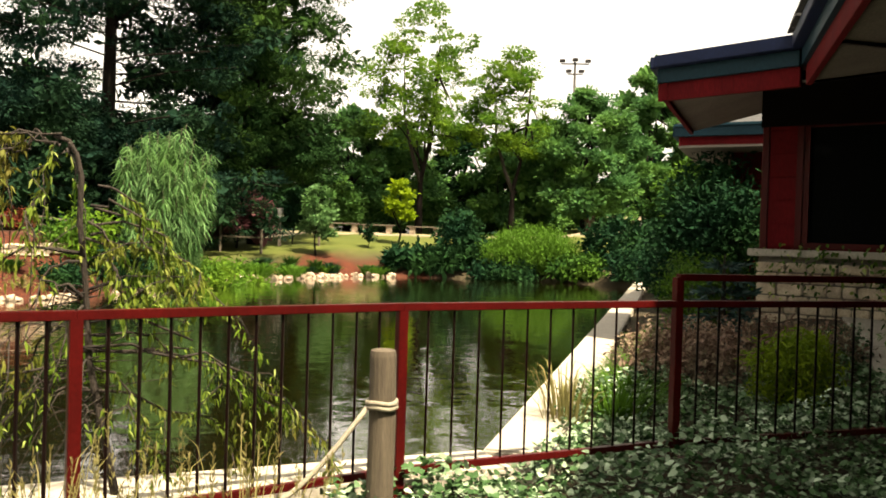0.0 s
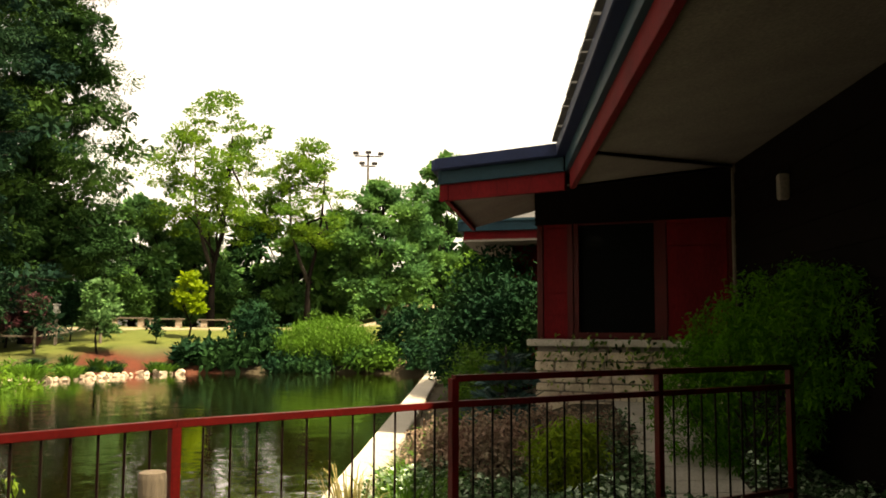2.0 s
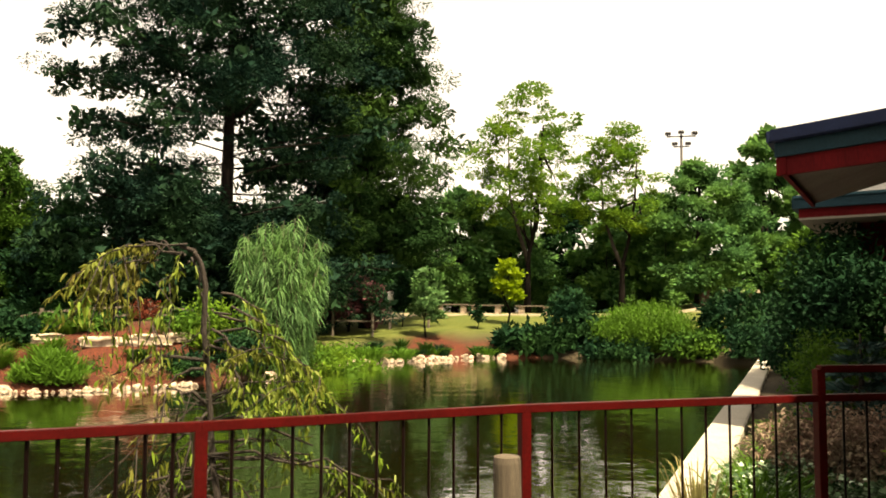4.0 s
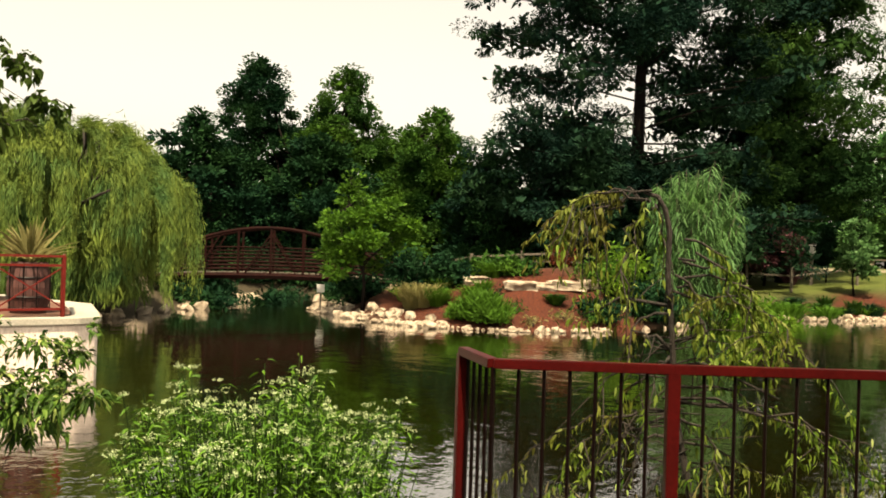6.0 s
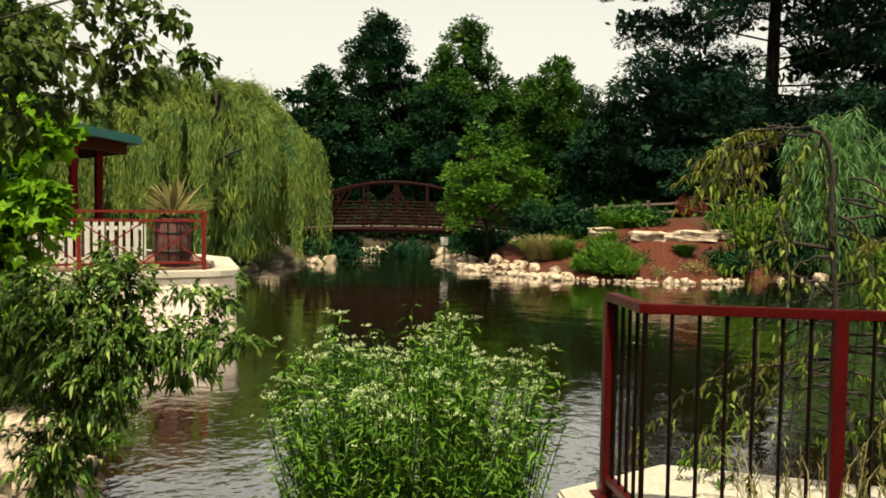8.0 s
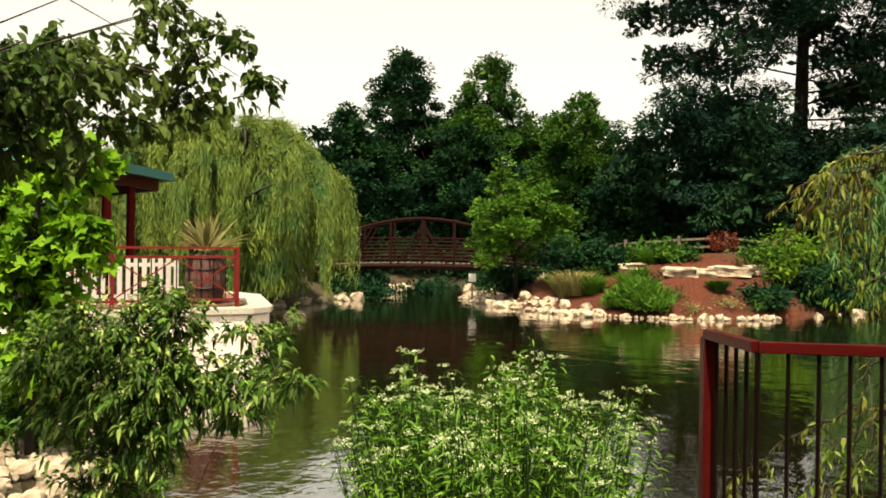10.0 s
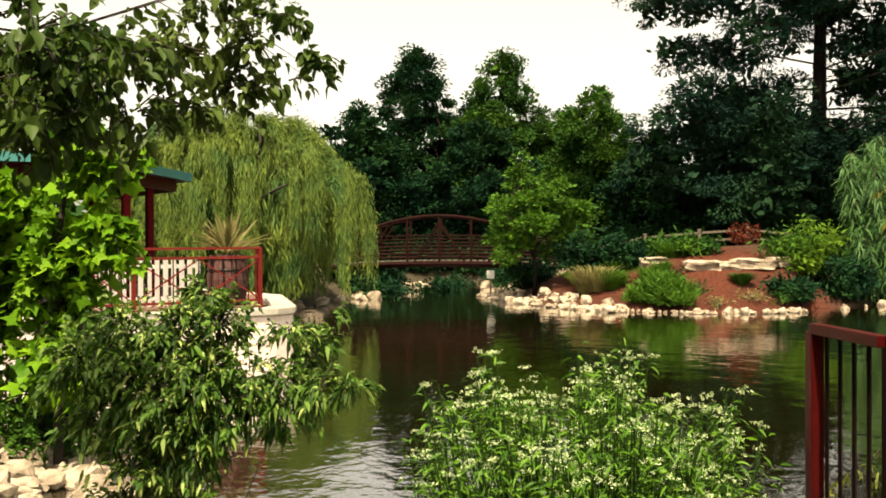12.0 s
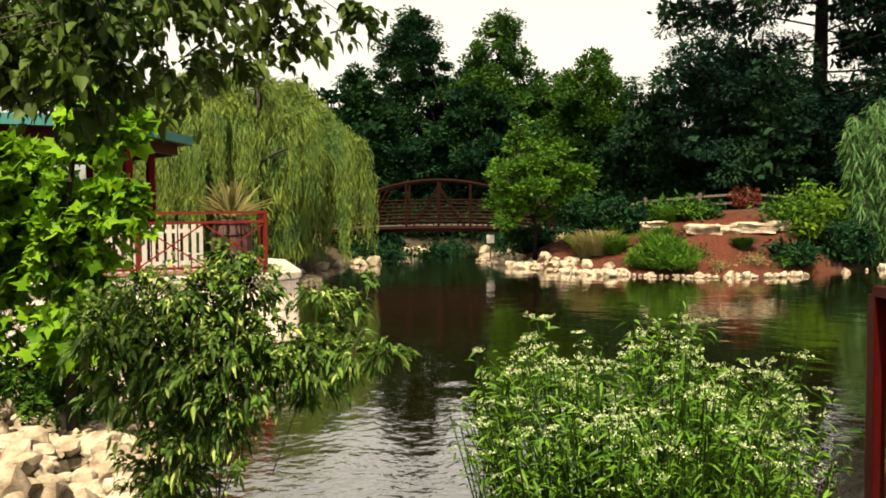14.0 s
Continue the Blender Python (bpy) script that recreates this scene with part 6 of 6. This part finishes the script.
# ---------- far banks ----------
shrub("spirea", (1.9, 43.6, gz(1.9, 43.6)), "large bright green mounded shrub on the far bank", [(0, 0, 1.2, 2.0, 1.4, 1.1), (-1.2, -.4, .9, 1.2, 1.0, .9), (1.2, -.3, 1.0, 1.2, 1.0, .9)], 20000, 0.22, L_GRASS, 131, 0.24, 0.16, hang=-0.9)
shrub("dark_bush", (-1.6, 44.0, gz(-1.6, 44.0)), "upright dark green bush on the far bank", [(0, 0, 1.4, 1.1, 1.0, 1.3), (.6, 0, .8, .9, .9, .8)], 4500, 0.26, L_DEEP, 132, 0.28, 0.45)
shrub("hosta_bank", (-3.7, 43.2, gz(-3.7, 43.2)), "broad-leaved dark plants over the water", [(0, 0, .5, 1.5, .9, .5), (1.2, 0, .6, 1.0, .8, .5)], 2600, 0.42, L_DEEP, 133, 0.25, 0.4)
shrub("dark_bush", (5.8, 43.4, gz(5.8, 43.4)), "rounded dark bush at the pond corner", [(0, 0, 1.0, 1.7, 1.2, 1.1), (1.6, .5, 1.0, 1.2, 1.0, 1.0)], 5500, 0.26, L_DEEP, 134, 0.28, 0.45)
shrub("dark_bush", (4.0, 42.2, gz(4.0, 42.2)), "low leafy bush dipping into the pond", [(0, 0, .5, 1.3, .8, .6)], 2500, 0.26, L_OAK, 135, 0.25, 0.4)
for k, (x, y, h, r, lm, lab) in enumerate(((-16.9, 22.75, .8, .7, L_TAN, "tan ornamental grass tuft"), (-17.2, 22.6, .75, .5, L_TAN, "tan ornamental grass tuft"), (-16.4, 22.9, .6, .5, L_GRASS, "small green grass clump"),
                                           (-8.4, 37.9, .7, .6, L_GRASS, "green clump on the bank"), (-9.4, 36.2, .8, .8, L_GRASS, "green clump on the bank"),
                                           (-13.3, 24.9, .35, .35, L_OAK, "small green grass clump"))):
    blades("grass_clump", (x, y, gz(x, y)), lab, 420, h, r, lm, 140 + k, 0.035, 0.8)
for k, (x, y, w, h, lm, lab) in enumerate(((-15.6, 25.9, 1.1, .5, L_OAK, "spreading green shrub on the mulch bed"), (-13.4, 28.0, 1.5, .8, L_OAK, "spreading green shrub on the mulch bed"), (-17.2, 24.4, 1.0, 1.0, L_DEEP, "dark shrub on the mulch bed"),
                                           (-18.3, 23.6, 1.1, 1.5, L_DEEP, "dark upright shrub by the small tree"), (-17.0, 26.0, 1.2, .5, L_OAK, "low shrub before the fence"), (-9.6, 31.2, 1.3, 1.5, L_LOC, "yellow-green shrub by the cane clump"),
                                           (-9.0, 33.4, 1.2, 1.1, L_LOC, "yellow-green shrub on the bank"), (-11.6, 27.6, 1.2, 1.3, L_DEEP, "green shrub by the cane clump"), (-22.9, 20.6, .9, .5, L_DEEP, "low water plants at the inlet"),
                                           (-24.6, 23.0, 1.0, .5, L_DEEP, "low water plants at the inlet"), (-21.0, 24.2, 1.2, 1.0, L_DEEP, "dark shrub beside the footbridge"),
                                           # The last shrub is added dark, in place of the canes' shadow.
                                           (-12.5, 27.6, 1.3, 1.9, L_LOC, "yellow-green shrub by the cane clump"), (-12.2, 25.6, .9, .5, L_DEEP, "low shrub added below the canes, dark for their shadow"))):
    shrub("bank_shrub", (x, y, gz(x, y)), lab, [(0, 0, h * .5, w * .6, w * .6, h * .5), (w * .3, w * .2, h * .4, w * .4, w * .4, h * .4)], 1800, 0.2, lm, 150 + k, 0.2, 0.35)
shrub("leafy_mound", (-14.4, 22.35, gz(-14.4, 22.35)), "lush bright green leafy mound by the rocks", [(.1, 0, .42, .45, .5, .42), (-.45, -.1, .28, .4, .45, .3), (.55, .1, .26, .4, .45, .28), (-.1, .2, .6, .3, .3, .25), (-.85, 0, .16, .3, .3, .2), (.35, .1, .55, .25, .3, .2)], 5200, 0.24, L_GRASS, 173, 0.1, 0.16, hang=-0.9, per=14)
shrub("dark_bush", (0.6, 42.6, gz(0.6, 42.6)), "low leafy bush dipping into the pond", [(0, 0, .4, 1.6, .7, .5)], 2600, 0.24, L_DEEP, 136, 0.25, 0.4)
shrub("dark_bush", (6.6, 40.6, gz(6.6, 40.6)), "low leafy bush dipping into the pond", [(0, 0, .6, 1.3, 1.2, .8)], 3000, 0.24, L_DEEP, 137, 0.25, 0.4)
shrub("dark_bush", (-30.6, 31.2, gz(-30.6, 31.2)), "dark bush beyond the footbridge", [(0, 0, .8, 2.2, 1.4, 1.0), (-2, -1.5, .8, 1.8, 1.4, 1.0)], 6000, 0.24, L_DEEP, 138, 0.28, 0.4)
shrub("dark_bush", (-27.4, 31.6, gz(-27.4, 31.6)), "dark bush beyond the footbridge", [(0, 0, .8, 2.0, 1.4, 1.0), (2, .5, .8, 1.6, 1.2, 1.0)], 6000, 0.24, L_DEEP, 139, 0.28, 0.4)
shrub("red_bush", (-15.0, 28.3, gz(-15.0, 28.3)), "small dark red bush beside the fence", [(0, 0, .3, .5, .4, .3)], 900, 0.12, L_RUST, 172, 0.14, 0.4)
broadleaf((-12.6, 43.5), 2.7, 3.4, 171, L_PURP, "dark purple-leaved small tree", 6000, r=0.06, low=0.25, leaf=0.26, count=9, clump=0.3)


def post_fence(pts, label, rails=(0.45, 0.85), h=1.0):
    ob = thing("timber_fence", (0, 0, 0), label, "fence")
    for i, (x, y) in enumerate(pts):
        g = gz(x, y)
        part("post", Build().tube([(x, y, g - .3), (x, y, g + h)], 0.065, 7), M_TIMBER, ob)
        if i:
            x0, y0 = pts[i - 1]
            for r in rails:
                part("rail", Build().beam((x0, y0, gz(x0, y0) + r), (x, y, g + r), 0.04, 0.075), M_TIMBER, ob)
    return ob


# Dark plants added in place of the shade under and behind the footbridge.
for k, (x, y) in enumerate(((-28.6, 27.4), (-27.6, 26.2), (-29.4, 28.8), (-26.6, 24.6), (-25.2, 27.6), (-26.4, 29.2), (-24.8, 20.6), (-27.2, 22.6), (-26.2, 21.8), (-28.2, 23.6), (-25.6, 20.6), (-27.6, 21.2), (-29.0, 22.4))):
    shrub("bank_shrub", (x, y, gz(x, y)), "low plants added at the inlet, dark to stand for shade", [(0, 0, .3, 1.0, .9, .35)], 1300, 0.2, L_DEEP, 180 + k, 0.2, 0.35)
for k in range(5):
    t = k / 6
    x, y = -10.3 + 3.2 * t + 0.5 * math.sin(5.1 * k), 32.5 + 7.5 * t + 0.6 * math.cos(3.7 * k)
    x -= 1.3 - min(0.9, shore_distance(np.array([x]), np.array([y]))[0][0])
    shrub("bank_shrub", (x, y, gz(x, y)), "low weedy plants on the grassy bank", [(0, 0, .2, .8, .6, .25)], 700, 0.2, (L_GRASS, L_OAK, L_LOC)[k % 3], 320 + k, 0.2, 0.3, group="weeds on the far bank")
for k, (x, y) in enumerate(((-13.9, 23.6), (-12.7, 24.3), (-14.9, 23.9), (-12.2, 24.9), (-13.1, 23.2))):
    shrub("bank_shrub", (x, y, gz(x, y)), "small weedy plant on the mulch", [(0, 0, .12, .32, .3, .16)], 260, 0.1, (L_OAK, L_TAN, L_DEEP)[k % 3], 340 + k, 0.1, 0.3, group="weeds on the mound")
rgk = random.Random(192)
for k in range(14):
    t = rgk.random()
    x, y = -9.6 + 5.6 * t + rgk.uniform(-.7, .2), 37.8 + 4.6 * t + rgk.uniform(.2, 1.6)
    blades("grass_clump", (x, y, gz(x, y)), "small green tuft growing through the mulch", 160, rgk.uniform(.3, .65), rgk.uniform(.3, .7), rgk.choice((L_GRASS, L_OAK, L_DEEP)), 240 + k, 0.04, 0.8, group="tufts on the far bank")
rgk = random.Random(191)
for k in range(11):
    x, y = rgk.uniform(-18.5, -15.2), rgk.uniform(22.6, 26.4)
    blades("grass_clump", (x, y, gz(x, y)), "small clump of green bedding plants", 130, rgk.uniform(.3, .6), rgk.uniform(.3, .6), rgk.choice((L_GRASS, L_GRASS, L_LOC, L_DEEP)), 200 + k, 0.03, 0.8, group="bedding plants on the mound")
for x, y, s in ((-27.4, 25.2, 1.5), (-26.7, 26.0, 1.1), (-28.3, 26.4, 1.3), (-25.8, 23.6, 1.0), (-26.4, 24.4, 1.2)):
    rock(x, y, gz(x, y) + 0.15, s, rgk, "large pale boulder beneath the footbridge", "boulders at the footbridge")


def light_mast(x, y):
    """A tall mast with a cross-arm of four flood lamps."""
    g = gz(x, y)
    ob = thing("light_mast", (x, y, g), "tall slim floodlight mast with lamps on a cross-arm", "light mast")
    part("mast", Build().tube([(0, 0, -.2), (0, 0, 6), (0, 0, 13.2)], [0.16, 0.13, 0.09], 8), M_IRON, ob, smooth=True)
    for z, w in ((13.0, 1.1), (12.2, .6)):
        part("cross_arm", Build().box(-w, w, -.05, .05, z, z + .09), M_IRON, ob)
    for u, z in ((-1.0, 13.15), (0, 13.25), (1.0, 13.15), (-.5, 12.35), (.5, 12.35)):
        part("lamp", Build().box(u - .22, u + .22, -.25, .1, z, z + .22), M_IRON, ob, bevel=0.03)


light_mast(5.8, 70.6)
bin_ = thing("litter_bin", (6.0, 57.0, gz(6.0, 57.0)), "round brown litter bin beside the path", "bin")
part("body", Build().tube([(0, 0, 0), (0, 0, .8), (0, 0, .85)], [.3, .33, .3], 14), M_BARREL, bin_)
part("lid", Build().tube([(0, 0, .86), (0, 0, .95), (0, 0, 1.0)], [.34, .3, .1], 14), M_ROCK, bin_, "pale lid")
low = thing("timber_barrier", (8.9, 58.5, gz(8.9, 58.5)), "long low pale timber barrier by the path", "barrier")
part("beam", Build().box(-1.8, 1.8, -.1, .1, .55, .75), M_ROCK, low, bevel=0.01)
for u in (-1.4, 0, 1.4):
    part("leg", Build().box(u - .08, u + .08, -.08, .08, -.1, .55), M_TIMBER, low)
post_fence([(-20.9, 25.6), (-19.5, 26.1), (-18.0, 27.0), (-16.6, 28.2), (-15.4, 29.3), (-13.6, 30.4)], "grey timber post and rail fence on the mound", (0.3, 0.58), 0.72)
post_fence([(-12.9, 42.0), (-10.76, 41.5), (-8.9, 45.6)], "grey timber posts with low rails on the lawn", (0.75,), 1.3)
notice = thing("sign_post", (-10.9, 45.4, gz(-10.9, 45.4)), "timber post with a small white notice on the lawn", "sign")
part("post", Build().box(-.07, .07, -.07, .07, -.3, 2.0), M_TIMBER, notice)
part("notice_board", Build().box(-.17, .17, -.1, -.075, 1.5, 1.95), M_WHITE, notice, bevel=0.005)
notice.rotation_euler = (0, 0, .25)


def bench(x, y, turn):
    ob = thing("park_bench", (x, y, gz(x, y)), "low bench with pale slab top on block supports", "bench", "benches by the path")
    ob.rotation_euler = (0, 0, turn)
    part("seat", Build().box(-1.1, 1.1, -.28, .28, .46, .54), M_TIMBER, ob, bevel=0.01)
    for s in (-.75, .75):
        part("support", Build().box(s - .18, s + .18, -.2, .2, -.1, .46), M_ROCK, ob, bevel=0.01)


for x, y, a in ((-9.5, 55.6, .05), (-7.3, 55.4, .02), (-4.3, 55.2, -.03)):
    bench(x, y, a)
